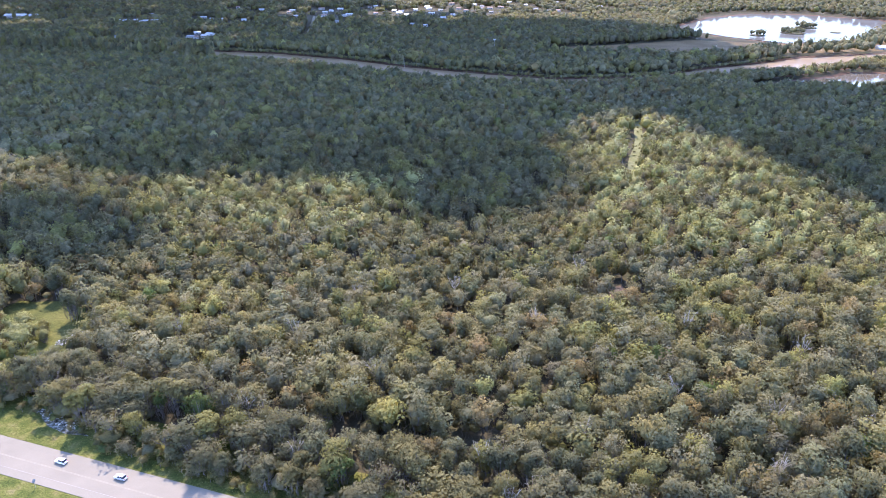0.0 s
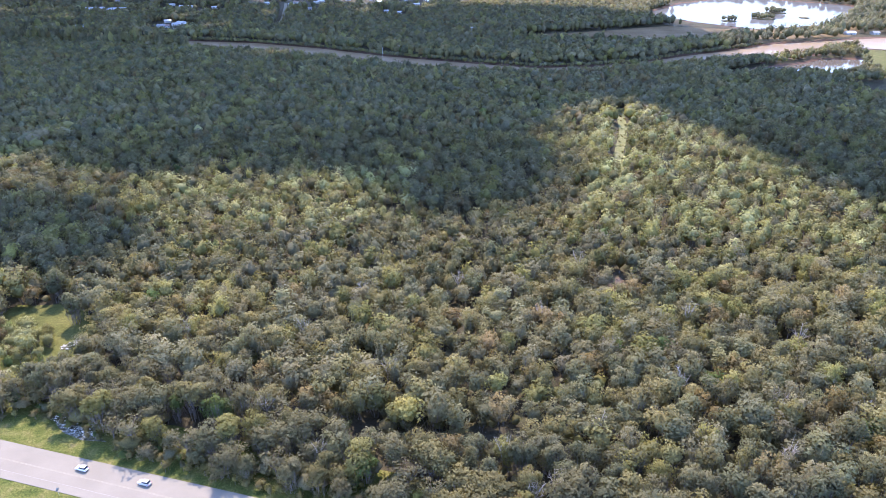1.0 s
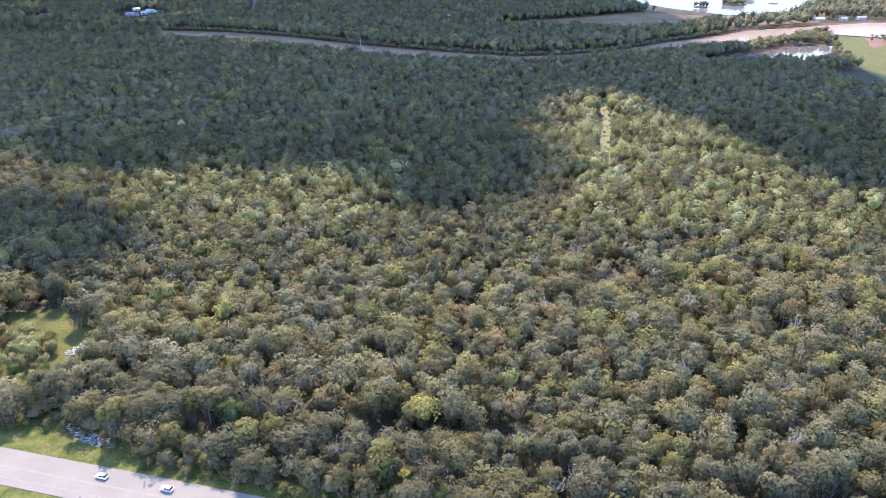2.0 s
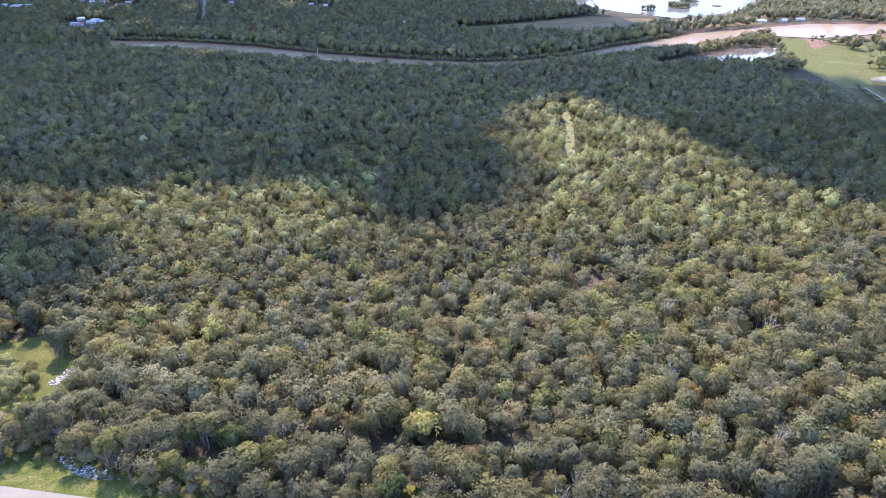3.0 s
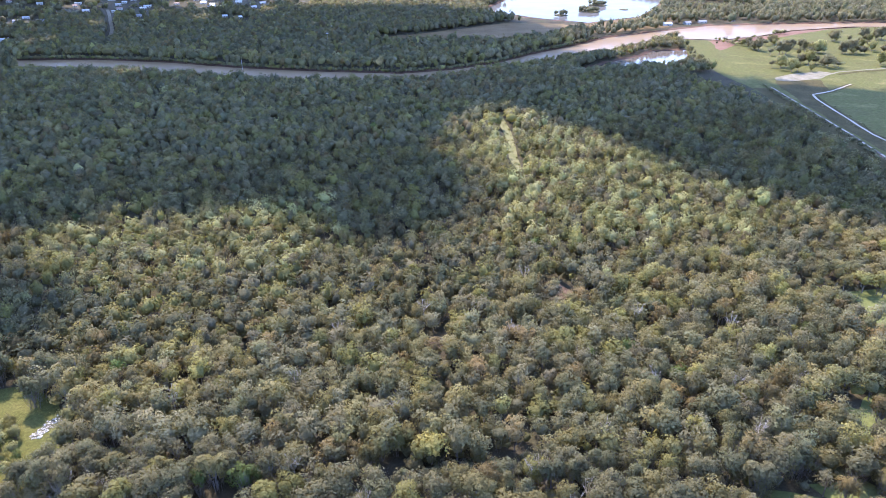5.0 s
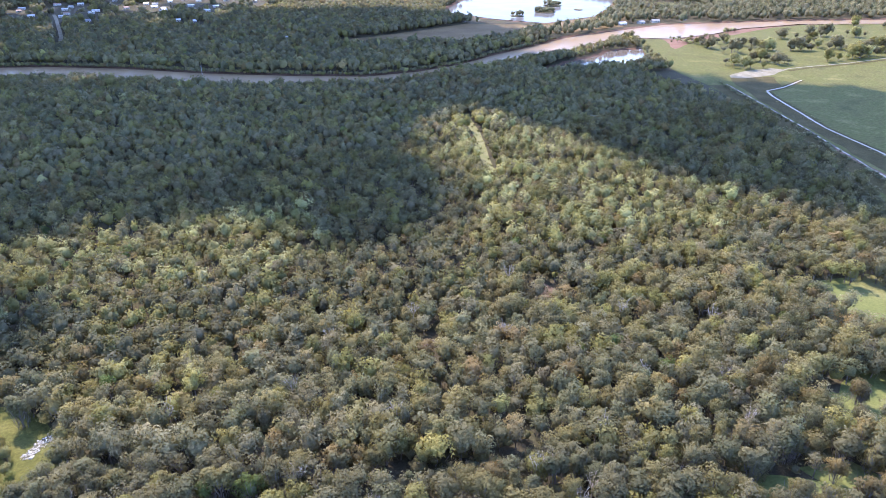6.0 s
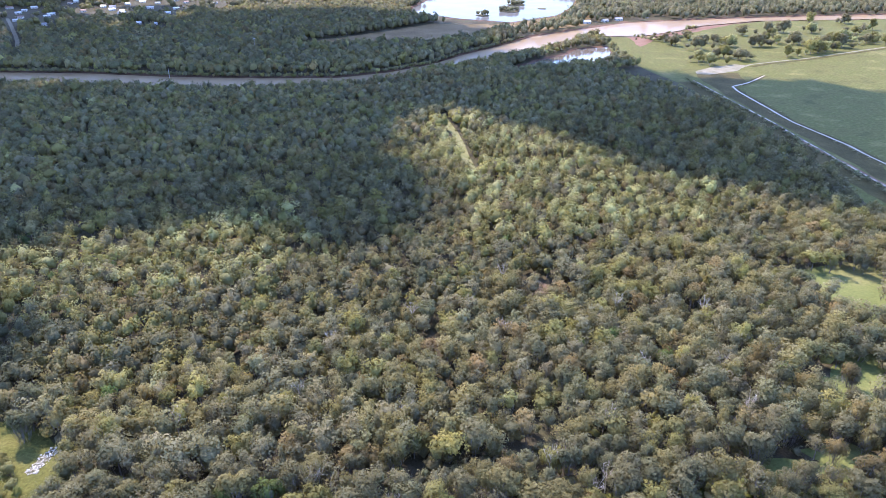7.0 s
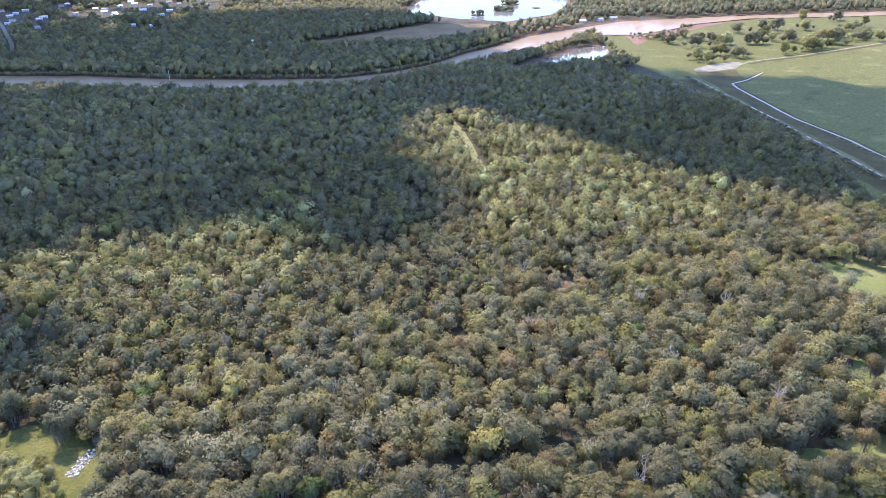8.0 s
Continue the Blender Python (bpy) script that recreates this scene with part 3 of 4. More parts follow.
def crown_and_wood(seed, clumps, cards, card, limbs, sides, R=4.4, H=13.0, low=False, twigs=0, core=0.6):
    """One tree: an uneven crown of several tops, each of leaf tufts round its boughs, and its trunk and limbs."""
    r = np.random.default_rng(seed)
    R = R * r.uniform(0.82, 1.12)
    cz, az = (H * 0.54, H * 0.44) if low else (H * 0.64, H * 0.34)
    lean = r.normal(0, 0.45, 2)
    mid = np.array([lean[0] * 0.6, lean[1] * 0.6, cz])
    crown, soft, wood, centres = [], [], [], []
    if core:
        v = ICO1[0] * (1 + 0.2 * r.standard_normal((12, 1)).clip(-1.4, 1.4)) * (R * core, R * core, az * core)
        crown.append((v + mid - (0, 0, az * 0.16), ICO1[1]))
        soft.append(unit(ICO1[0] + (0, 0, 0.3)))
    tops = 1 if clumps < 4 else int(r.integers(2, 5))
    turn = r.uniform(0, 6.283)
    lobes = []
    for k in range(tops):
        q = turn + k * 6.283 / tops + r.uniform(-0.5, 0.5)
        out = 0.0 if tops == 1 else R * r.uniform(0.2, 0.5)
        lobes.append((math.cos(q) * out, math.sin(q) * out, r.uniform(-0.26, 0.18) * az, r.uniform(0.55, 0.85) if tops > 1 else 1.0))
    for k in range(clumps):
        lx, ly, lz, ls = lobes[k % tops]
        a = k * 2.399963 + r.uniform(-0.6, 0.6)
        h = 1 - (k + 0.5) / clumps * 1.5
        s = math.sqrt(max(0.02, 1 - h * h)) * r.uniform(0.6, 1.1)
        c = np.array([lx + math.cos(a) * s * R * 0.74 * ls, ly + math.sin(a) * s * R * 0.74 * ls, cz + lz + h * az * 0.74 * (0.5 + 0.5 * ls)])
        c[:2] += lean * (c[2] / H)
        centres.append((c, R * r.uniform(0.24, 0.44) * (1.0 if clumps > 12 else 1.2 if clumps > 5 else 1.5)))
    pick = np.arange(cards) % len(centres)
    d = unit(r.standard_normal((cards, 3)) + (0, 0, 0.35))
    base = np.array([centres[i][0] for i in pick])
    rad = np.array([centres[i][1] for i in pick])[:, None]
    p = base + d * rad * r.uniform(0.72, 1.16, (cards, 1)) * (1, 1, 0.86)
    nrm = unit(d * 0.8 + (0, 0, 0.35) + r.standard_normal((cards, 3)) * 0.42)
    u = unit(np.cross(nrm, r.standard_normal((cards, 3))))
    w = np.cross(nrm, u)
    s = card * r.uniform(0.55, 1.35, (cards, 1))
    tri = np.stack([p - u * s * 0.55 - w * s * 0.32, p + u * s * 0.55 - w * s * 0.32, p + w * s * 0.55], 1).reshape(-1, 3)
    crown.append((tri, np.arange(cards * 3).reshape(-1, 3)))
    dome = 0.6 if clumps > 10 else 0.95
    round_ = unit(d * 0.5 + unit((p - mid) / (R, R, az)) * dome + (0, 0, 0.15) + r.standard_normal((cards, 3)) * 0.10)
    soft.append(np.repeat(round_, 3, 0))
    if twigs:
        a, q = r.uniform(0, 6.283, twigs), R * np.sqrt(r.uniform(0.25, 1.0, twigs))
        foot = np.stack([np.cos(a) * q * 0.6, np.sin(a) * q * 0.6, r.uniform(0.02, 0.5, twigs) * H], 1)
        tip = np.stack([np.cos(a) * q * 0.98, np.sin(a) * q * 0.98, np.zeros(twigs)], 1) + r.normal(0, 0.3, (twigs, 3))
        tip[:, 2] = foot[:, 2] + r.uniform(0.2, 0.5, twigs) * H
        side = np.stack([-np.sin(a), np.cos(a), np.zeros(twigs)], 1) * r.uniform(0.04, 0.11, (twigs, 1))
        tri = np.stack([foot - side, foot + side, tip], 1).reshape(-1, 3)
        wood.append((tri, np.arange(twigs * 3).reshape(-1, 3)))
    fork = np.array([lean[0] * 0.4, lean[1] * 0.4, H * (0.22 if low else 0.38)])
    wood.append(tube((0, 0, -0.3), fork, 0.26, 0.18, sides))
    for k in range(limbs):
        c, q = centres[r.integers(0, len(centres))]
        bend = fork * 0.5 + c * 0.5 + r.normal(0, 0.25, 3)
        wood.append(tube(fork, bend, 0.14, 0.09, max(3, sides - 2)))
        wood.append(tube(bend, c + (0, 0, q * 0.5), 0.09, 0.03, 3))
    wv, wf = joined(wood)
    outward = unit(wv * (1, 1, 0) + (0.01, 0, 0.02))
    return joined(crown), (wv, wf), np.concatenate(soft), outward


LOD = [
    [crown_and_wood(100 + k, 26, 1800, 0.52, 8, 6, low=k % 3 > 0, twigs=150, core=0.45) for k in range(9)],
    [crown_and_wood(200 + k, 18, 640, 0.60, 0, 3, low=k % 3 > 0, twigs=26, core=0.5) for k in range(18)],
    [crown_and_wood(300 + k, 10, 170, 0.84, 0, 3, low=k % 3 > 0, twigs=4, core=0.6) for k in range(18)],
    [crown_and_wood(400 + k, 6, 38, 1.3, 0, 3, low=k % 2 == 0, core=0.72) for k in range(18)],
    [crown_and_wood(500 + k, 4, 9, 2.3, 0, 3, low=True, core=0.8) for k in range(14)],
    [crown_and_wood(600 + k, 14, 420, 0.5, 18, 5, core=0) for k in range(4)],
    [crown_and_wood(700 + k, 22, 620, 0.85, 6, 6, H=11.0, low=True, core=0.6) for k in range(7)],
]


def species_at(x, y):
    """The mix of trees drifts over the plan in patches; paler leaves stand in for sunlight in the lit parts."""
    n = noise.noise(Vector((x / 70, y / 70, 2.0)))
    w = np.array([0.31, 0.30, 0.15, 0.05, 0.006, 0.08, 0.10, 0.0])
    w = w + np.array([0.22 * n, -0.12 * n, -0.12 * n, -0.06 * n, 0, 0.05 * n, 0.08 * n, 0])
    p = noise.noise(Vector((x / 22, y / 22, 9.0)))
    w = w * (1.0 + np.array([1.4, -1.2, -1.5, -0.6, 0, 1.0, 1.5, 0]) * p).clip(0.1)
    if x < -40 and y < 225:
        w = np.array([0.34, 0.14, 0.05, 0.02, 0.0, 0.34, 0.18, 0.0])
    if x > 20 and y < 215:
        w = np.array([0.33, 0.26, 0.05, 0.05, 0.014, 0.10, 0.25, 0.0])
    # lit wedge and crest: sunlight put into the colour by paler leaves
    if inside(SUNLIT_PALE_WOODS, x, y) or -165 < x < -8 and 335 < y < 424:
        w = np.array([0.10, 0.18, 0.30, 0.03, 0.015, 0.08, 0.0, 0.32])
    if 120 < x < 250 and 630 < y < 740:
        w = np.array([0.18, 0.1, 0.06, 0.25, 0.0, 0.4, 0.01, 0.0])
    w = w.clip(0.001)
    return rng.choice(8, p=w / w.sum())


def scatter(x0, x1, y0, y1, step):
    gx, gy = np.meshgrid(np.arange(x0, x1, step), np.arange(y0, y1, step * 0.87))
    gx = gx + (np.arange(gx.shape[0])[:, None] % 2) * step / 2
    gx = gx.ravel() + rng.uniform(-0.36, 0.36, gx.size) * step
    gy = gy.ravel() + rng.uniform(-0.36, 0.36, gy.size) * step
    return gx, gy


def free(x, y, margin=3.5):
    ok = np.ones(x.shape, bool)
    for poly in (RIVER_POLY, POND, LAKE_POLY, MEADOW):
        ok &= ~inside(poly, x, y) & (edge_distance(poly, x, y) > margin)
    for poly, m in ((FLAT, 2), (LANE, 1.0), (CLEAR_LEFT, 2), (SAPLINGS, 1), (CLEAR_RIGHT, 1.6), (CLEAR_RIGHT_LOW, 1.6), (CLEAR_CORNER, 2), (GROVE, 0.5), (CLEAR_OAKS, 1), (CLEAR_MID, 2.6), (CLEAR_MID_NEAR, 2.8), (GAP, 1.5), (GLADE_FAR, 2)):
        ok &= ~inside(poly, x, y) & (edge_distance(poly, x, y) > m)
    u = (y - 126.5 - ROAD_SLOPE * x) / 1.065
    ok &= u > np.interp(x, [-150, -141, -134, -122, -108, -92], [16.0, 18.5, 21.5, 20.5, 15.0, 12.0])
    far = y > 780
    for poly, reach in ((LAKE_POLY, (30, 60, 85)), (FLAT, (25, 45))):
        for back in reach:
            ok &= ~(far & inside(poly, x + (x + 60) / np.maximum(y, 1) * back, y + back))
    ok &= edge_distance([(-207, 1207), (-213, 1319), (-239, 1554), (-250, 1640)], x, y, False) > 9
    for lx, ly in GREEN_TREES:
        ok &= np.hypot(x - lx - 1.5, (y - ly + 4) * 0.8) > 5.4
    for hx, hy in HOUSE_SITES:
        ok &= np.hypot(x - hx, (y - hy + 24) * 0.75) > 25
    return ok


def woods(name, xs, ys, lod, label, size=1.0, tall=1.0, category="forest", only=None):
    """Many trees as one body of woods."""
    vv, ff, mi, nn, tt, n = [], [], [], [], [], 0
    for x, y in zip(xs, ys):
        (cv, cf), (wv, wf), cn, wn_ = LOD[lod][rng.integers(len(LOD[lod]))]
        drift = noise.noise(Vector((x / 28, y / 28, 6.0)))
        s = size * rng.uniform(0.62, 1.32) * (1 + 0.22 * drift)
        h = tall * rng.uniform(0.8, 1.2) * (0.75 + 0.25 * s) * (1 + 0.2 * noise.noise(Vector((x / 45, y / 45, 11.0))))
        a = rng.uniform(0, 6.283)
        ca, sa = math.cos(a), math.sin(a)
        sp = species_at(x, y) if only is None else int(rng.choice(only))
        if sp == 4 and only is None:
            s, h = s * 0.8, h * 0.8
        turn = np.array([[ca, sa, 0], [-sa, ca, 0], [0, 0, 1]])
        m = turn * (s, s, h)
        vv.append(cv @ m + (x, y, 0))
        ff.append(cf + n)
        nn.append(cn @ turn)
        k = float(np.exp(rng.normal(0, 0.15)))
        tone = (k * rng.uniform(0.95, 1.05), k, k * rng.uniform(0.92, 1.08))
        tt.append(np.broadcast_to(tone, cv.shape))
        mi.append(np.full(len(cf), sp + 1))
        n += len(cv)
        if lod < 3:
            vv.append(wv @ m + (x, y, 0))
            ff.append(wf + n)
            nn.append(wn_ @ turn)
            tt.append(np.ones(wv.shape))
            mi.append(np.zeros(len(wf), int))
            n += len(wv)
    ob = new(name, mesh_arrays(name, np.concatenate(vv), np.concatenate(ff), [BARK] + LEAF, np.concatenate(mi), normals=np.concatenate(nn), tones=np.concatenate(tt)))
    return tagged(ob, label, category, kind="stuff")


TREE_BASE = {}


def tree(x, y, sp, lod=0, size=1.0, tall=1.0, group="trees along the near forest edge", label=""):
    """One tree as a thing of its own, with trunk and crown."""
    k = int(rng.integers(len(LOD[lod])))
    key = (k, sp, lod)
    m = pose(x, y, 0, 0, 0, rng.uniform(0, 360)) @ Matrix.Diagonal((size, size, tall, 1))
    if key not in TREE_BASE:
        (cv, cf), (wv, wf), cn, wn_ = LOD[lod][k]
        base = tagged(new("tree"), label or SPECIES[sp][2], "tree", group)
        for nm, v, f, q, mat in (("crown", cv, cf, cn, LEAF[sp]), ("trunk", wv, wf, wn_, BARK)):
            ob = new(nm, mesh_arrays(nm, v, f, [mat], normals=q, tones=np.ones(v.shape)))
            ob.parent = base
        base.matrix_basis = m
        TREE_BASE[key] = base
        return base
    ob = copy_thing(TREE_BASE[key], Matrix.Identity(4))
    ob.matrix_basis = m
    return tagged(ob, label, group=group)


def depth_from_road(x, y):
    return (y - 126.5 - ROAD_SLOPE * x) / 1.065


# the near belt of forest beside the road, tree by tree
gx, gy = scatter(-260, 420, 40, 680, 7.3)
ok = free(gx, gy)
ok &= (gx < 150 + 0.62 * gy) & (gx > -90 - 0.6 * gy)
gx, gy = gx[ok], gy[ok]
u = depth_from_road(gx, gy)
belt = (u < 44) & (gx > -145) & (gx < 118)
for x, y in list(zip(gx[belt], gy[belt])):
    s = rng.uniform(0.82, 1.36)
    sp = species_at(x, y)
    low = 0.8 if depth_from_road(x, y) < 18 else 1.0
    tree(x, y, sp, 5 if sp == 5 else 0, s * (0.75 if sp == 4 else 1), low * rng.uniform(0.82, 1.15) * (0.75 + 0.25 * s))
rest = ~belt
one = rest & (gy < 275)
two = rest & (gy >= 275) & (gy < 520)
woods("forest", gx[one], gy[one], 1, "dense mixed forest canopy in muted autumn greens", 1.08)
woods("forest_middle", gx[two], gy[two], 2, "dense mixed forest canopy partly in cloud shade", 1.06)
three = rest & (gy >= 520)
wx, wy = scatter(-560, -260, 200, 560, 7.4)
ok = free(wx, wy)
near = ok & (wx > -350) & (wy < 440)
woods("forest_west_near", wx[near], wy[near], 2, "dense forest canopy half in cloud shade", 1.1)
ok &= ~near
woods("forest_west", wx[ok], wy[ok], 3, "dense forest canopy in cloud shade", 1.12)
fx, fy = scatter(-620, 420, 560, 1160, 7.1)
ok = free(fx, fy) & (fy < 1090) & ~((fx > -260) & (fy < 680)) & (inside(RIVER_NEAR + [(-900, 500), (600, 500)], fx, fy) | inside([(-900, 1165), (-900, 400), (420, 400), (420, 780), (265, 772), (154, 728), (-24, 820), (-203, 955), (-520, 1080)], fx, fy))
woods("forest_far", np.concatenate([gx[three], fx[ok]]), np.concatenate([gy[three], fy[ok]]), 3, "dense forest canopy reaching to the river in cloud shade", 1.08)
# spit between river and pond, and woods by the meadow corner
sx, sy = scatter(280, 600, 690, 920, 7.0)
ok = free(sx, sy, 1.5) & (inside([(290, 765), (349, 806), (411, 824), (527, 879), (584, 915), (560, 850), (500, 838), (440, 806), (380, 782), (330, 742), (380, 715), (500, 745), (505, 700), (470, 640), (380, 640), (300, 690)], sx, sy))
woods("spit_woods", sx[ok], sy[ok], 3, "narrow belt of trees between river and backwater", 0.9, 0.9)
# woods beyond the river
NORTH = [(-1400, 1330)] + [(x, y + 4) for x, y in RIVER_FAR[:12]] + [(470, 965), (500, 1000), (465, 1030), (445, 1090), (450, 1340), (600, 1560), (620, 1780), (-1400, 1780)]
nx_, ny_ = scatter(-1300, 640, 815, 1500, 9.8)
ok = free(nx_, ny_, 4) & inside(NORTH, nx_, ny_)
ok &= ~(inside([(-1300, 1240), (640, 1240), (640, 1500), (-1300, 1500)], nx_, ny_) & np.isin(np.arange(len(ok)) % 3, (0, 1)) & np.array([any(abs(x - hx) < 16 and -110 < y - hy < 5 for hx, hy in HOUSE_SITES) for x, y in zip(nx_, ny_)]))
front = ok & (edge_distance(RIVER_FAR, nx_, ny_, False) < 55) & (nx_ > -700)
woods("north_bank_woods", nx_[front], ny_[front], 3, "dark row of tall trees along the far river bank", 1.25, 1.08)
ok &= ~front
woods("north_woods", nx_[ok], ny_[ok], 4, "dark continuous woods on the far side of the river", 1.3, 1.08)
nx_, ny_ = scatter(-1500, 1300, 1500, 2350, 15.0)
ok = free(nx_, ny_, 6) & (abs(nx_ + 0.05 * ny_) < 0.72 * ny_)
ok &= (rng.uniform(0, 1, len(ok)) < 0.86) & (edge_distance(LAKE_POLY, nx_, ny_) > 45)
def before_houses(x, y):
    hit = np.zeros(x.shape, bool)
    for hx, hy in HOUSE_SITES:
        hit |= (abs(x - hx + (y - hy) * 0.03) < 20) & (y - hy < 12) & (y - hy > -150)
    return hit


yard = ok & before_houses(nx_, ny_)
ok &= ~yard
yard &= rng.uniform(0, 1, len(ok)) < 0.5
woods("town_gardens", nx_[yard], ny_[yard], 4, "low garden trees and shrubs between far houses", 0.8, 0.3, "shrubs")
woods("distant_woods", nx_[ok], ny_[ok], 4, "distant wooded plain behind the lake", 1.6, 1.0)

# woods and belts north-east of the river, round the lake
ex, ey = scatter(420, 1500, 850, 1500, 10.5)
bank = np.interp(ex, [p[0] for p in RIVER_FAR[11:]], [p[1] for p in RIVER_FAR[11:]])
ok = free(ex, ey, 3) & (ey > bank + 5) & ~inside(FLAT, ex, ey) & ~inside([(806, 1280), (913, 1270), (953, 1130), (848, 1155)], ex, ey)
thin = np.where(ey < bank + 45, 0.8, np.where(ex > 640, 0.75, 0.35))
ok &= rng.uniform(0, 1, len(ex)) < thin
# grey and dark species only: haze over the belt put into leaf colour
woods("lakeside_woods", ex[ok], ey[ok], 3, "grey-green belt of trees between river and lake", 1.3, 1.25, only=[0, 0, 6, 5, 5, 6])
sheet("lake_meadow", ragged([(420, 1000), (520, 1000), (640, 1010), (760, 1150), (540, 1095), (470, 1100), (440, 1060)], 14, 5), 0.11, DRY, "tan and green grass between river and lake", "field")
sheet("far_field", ragged([(806, 1280), (913, 1270), (953, 1130), (848, 1155)], 14, 3), 0.05, FIELD, "bright green field beside the lake", "field")

# tall trees leaning over the near bank, and scrub along the far bank
bk = np.arange(-880.0, -285.0, 5.0)
nb = np.interp(bk, [p[0] for p in RIVER_NEAR[::-1]], [p[1] for p in RIVER_NEAR[::-1]])
bx1, by1 = np.concatenate([bk, bk + 2.5]), np.concatenate([nb - 4, nb - 10]) + rng.uniform(-2, 2, len(bk) * 2)
woods("riverside_woods", bx1, by1, 3, "tall dark trees hiding the river behind the forest", 1.3, 1.75)
bk = np.arange(-1000.0, 480.0, 3.2)
fb = np.interp(bk, [p[0] for p in RIVER_FAR], [p[1] for p in RIVER_FAR])
woods("bank_scrub", bk, fb + rng.uniform(1.0, 7.0, len(bk)), 4, "low scrub along the far river bank", 0.75, 0.5, "shrubs")

# wooded islets in the lake
for ix, iy, ir in ((553, 1213, 13), (627, 1243, 22), (690, 1325, 20), (701, 1243, 9)):
    pts = [(ix + math.cos(a) * ir * 0.9, iy + math.sin(a) * ir * 1.1) for a in np.arange(10) * 0.628]
    sheet("islet", ragged(pts, 5, 2), 0.2, LITTER, "low muddy islet in the lake", "islet", 3.5)
    if ir > 10:
        a, q = rng.uniform(0, 6.283, ir * 2), np.sqrt(rng.uniform(0, 1, ir * 2)) * ir * 0.8
        woods("islet_trees", ix + np.cos(a) * q, iy + np.sin(a) * q, 3, "dark clump of trees on a lake islet", 0.9, 0.75, only=[0, 6])

# ---- undergrowth and hedges ----
def bushes(name, xs, ys, label, size, tall, only, lod=3):
    woods(name, xs, ys, lod, label, size, tall, "shrubs", only)


bx, by = scatter(-170, 150, 60, 220, 2.6)
du = depth_from_road(bx, by)
edge = np.interp(bx, [-150, -141, -134, -122, -108, -92], [16.0, 18.5, 21.5, 20.5, 15.0, 12.0])
ok = (du > edge - 3.5) & (du < edge + 6) & (rng.uniform(0, 1, len(bx)) < 0.5)
shrub = (du > edge - 1.5) & (du < edge + 5) & (rng.uniform(0, 1, len(bx)) < 0.16)
bushes("edge_shrubs", bx[shrub], by[shrub], "tall leafy shrubs closing the forest edge", 0.62, 0.62, [0, 1, 5, 5, 6, 4], 1)
bushes("edge_undergrowth", bx[ok], by[ok], "green and olive undergrowth along the forest edge", 0.42, 0.34, [0, 1, 2, 4, 1], 2)


def tufts(name, xs, ys, height, mat, label):
    """Tufts of upright grass blades and leaves, as one body."""
    n = len(xs)
    k = 6
    c = np.repeat(np.stack([xs, ys, np.full(n, 0.05)], 1), k, 0)
    a = rng.uniform(0, 6.283, n * k)
    hgt = height * rng.uniform(0.4, 1.2, n * k)
    wid = rng.uniform(0.12, 0.32, n * k) * height / 0.5
    out = rng.uniform(0.1, 0.7, n * k) * height
    d = np.stack([np.cos(a), np.sin(a), np.zeros(n * k)], 1)
    side = np.stack([-np.sin(a), np.cos(a), np.zeros(n * k)], 1)
    p0, p1 = c - side * wid[:, None] + d * 0.1, c + side * wid[:, None] + d * 0.1
    p2 = c + d * out[:, None] + np.stack([np.zeros(n * k), np.zeros(n * k), hgt], 1)
    v = np.stack([p0, p1, p2], 1).reshape(-1, 3)
    ob = new(name, mesh_arrays(name, v, np.arange(len(v)).reshape(-1, 3), [mat], tones=np.ones(v.shape)))
    return tagged(ob, label, "grass", kind="stuff")


vx, vy = scatter(-175, -20, 130, 215, 0.75)
vu = depth_from_road(vx, vy)
ve = np.interp(vx, [-150, -141, -134, -122, -108, -92], [16.0, 18.5, 21.5, 20.5, 15.0, 12.0])
ok = (vu > 7.2) & (vu < ve + 2) & (rng.uniform(0, 1, len(vx)) < 0.55)
tufts("verge_tufts", vx[ok], vy[ok], 0.16, LEAF[2], "lush bright-green grass and weeds on the verge")
ok = (vu < -7.4) & (vu > -26) & (vx < -80) & (rng.uniform(0, 1, len(vx)) < 0.3)
tufts("near_verge_tufts", vx[ok], vy[ok], 0.13, LEAF[2], "mown green grass with weeds on the near verge")
ux, uy = scatter(-180, 200, 100, 305, 6.0)
ok = free(ux, uy, 1) & (rng.uniform(0, 1, len(ux)) < 0.75)
bushes("forest_undergrowth", ux[ok], uy[ok], "dense low undergrowth between the forest trunks", 0.8, 0.5, [0, 1, 1, 5, 2])
kx, ky = scatter(-30, 25, 160, 180, 3.0)
ok = inside(GAP, kx, ky)
bushes("gap_undergrowth", kx[ok], ky[ok], "dark twiggy thicket in a dip of the canopy", 0.5, 0.45, [5, 6, 0], 2)
lx_, ly_ = scatter(115, 190, 415, 615, 3.4)
ok = (edge_distance([(181, 600), (168, 550), (156, 511), (144, 478), (134, 448), (128, 424)], lx_, ly_, False) < 4.2) & (rng.uniform(0, 1, len(lx_)) < 0.16)
bushes("lane_shrubs", lx_[ok], ly_[ok], "low pale shrubs growing into the grassy lane", 0.32, 0.16, [2, 7, 1])
hx, hy = scatter(290, 530, 130, 670, 3.2)
dt = edge_distance(TRACK_LINE, hx, hy, False)
west = hx < np.interp(hy, [p[1] for p in TRACK_LINE[::-1]], [p[0] for p in TRACK_LINE[::-1]])
ok = west & (dt > 4.0) & (dt < 9) & (rng.uniform(0, 1, len(hx)) < 0.6)
bushes("track_hedge", hx[ok], hy[ok], "dark scrubby hedge along the field track", 0.5, 0.3, [0, 6, 6])
ok = (edge_distance(DITCH_LINE, hx, hy, False) > 3) & (edge_distance(DITCH_LINE, hx, hy, False) < 6) & (rng.uniform(0, 1, len(hx)) < 0.22)
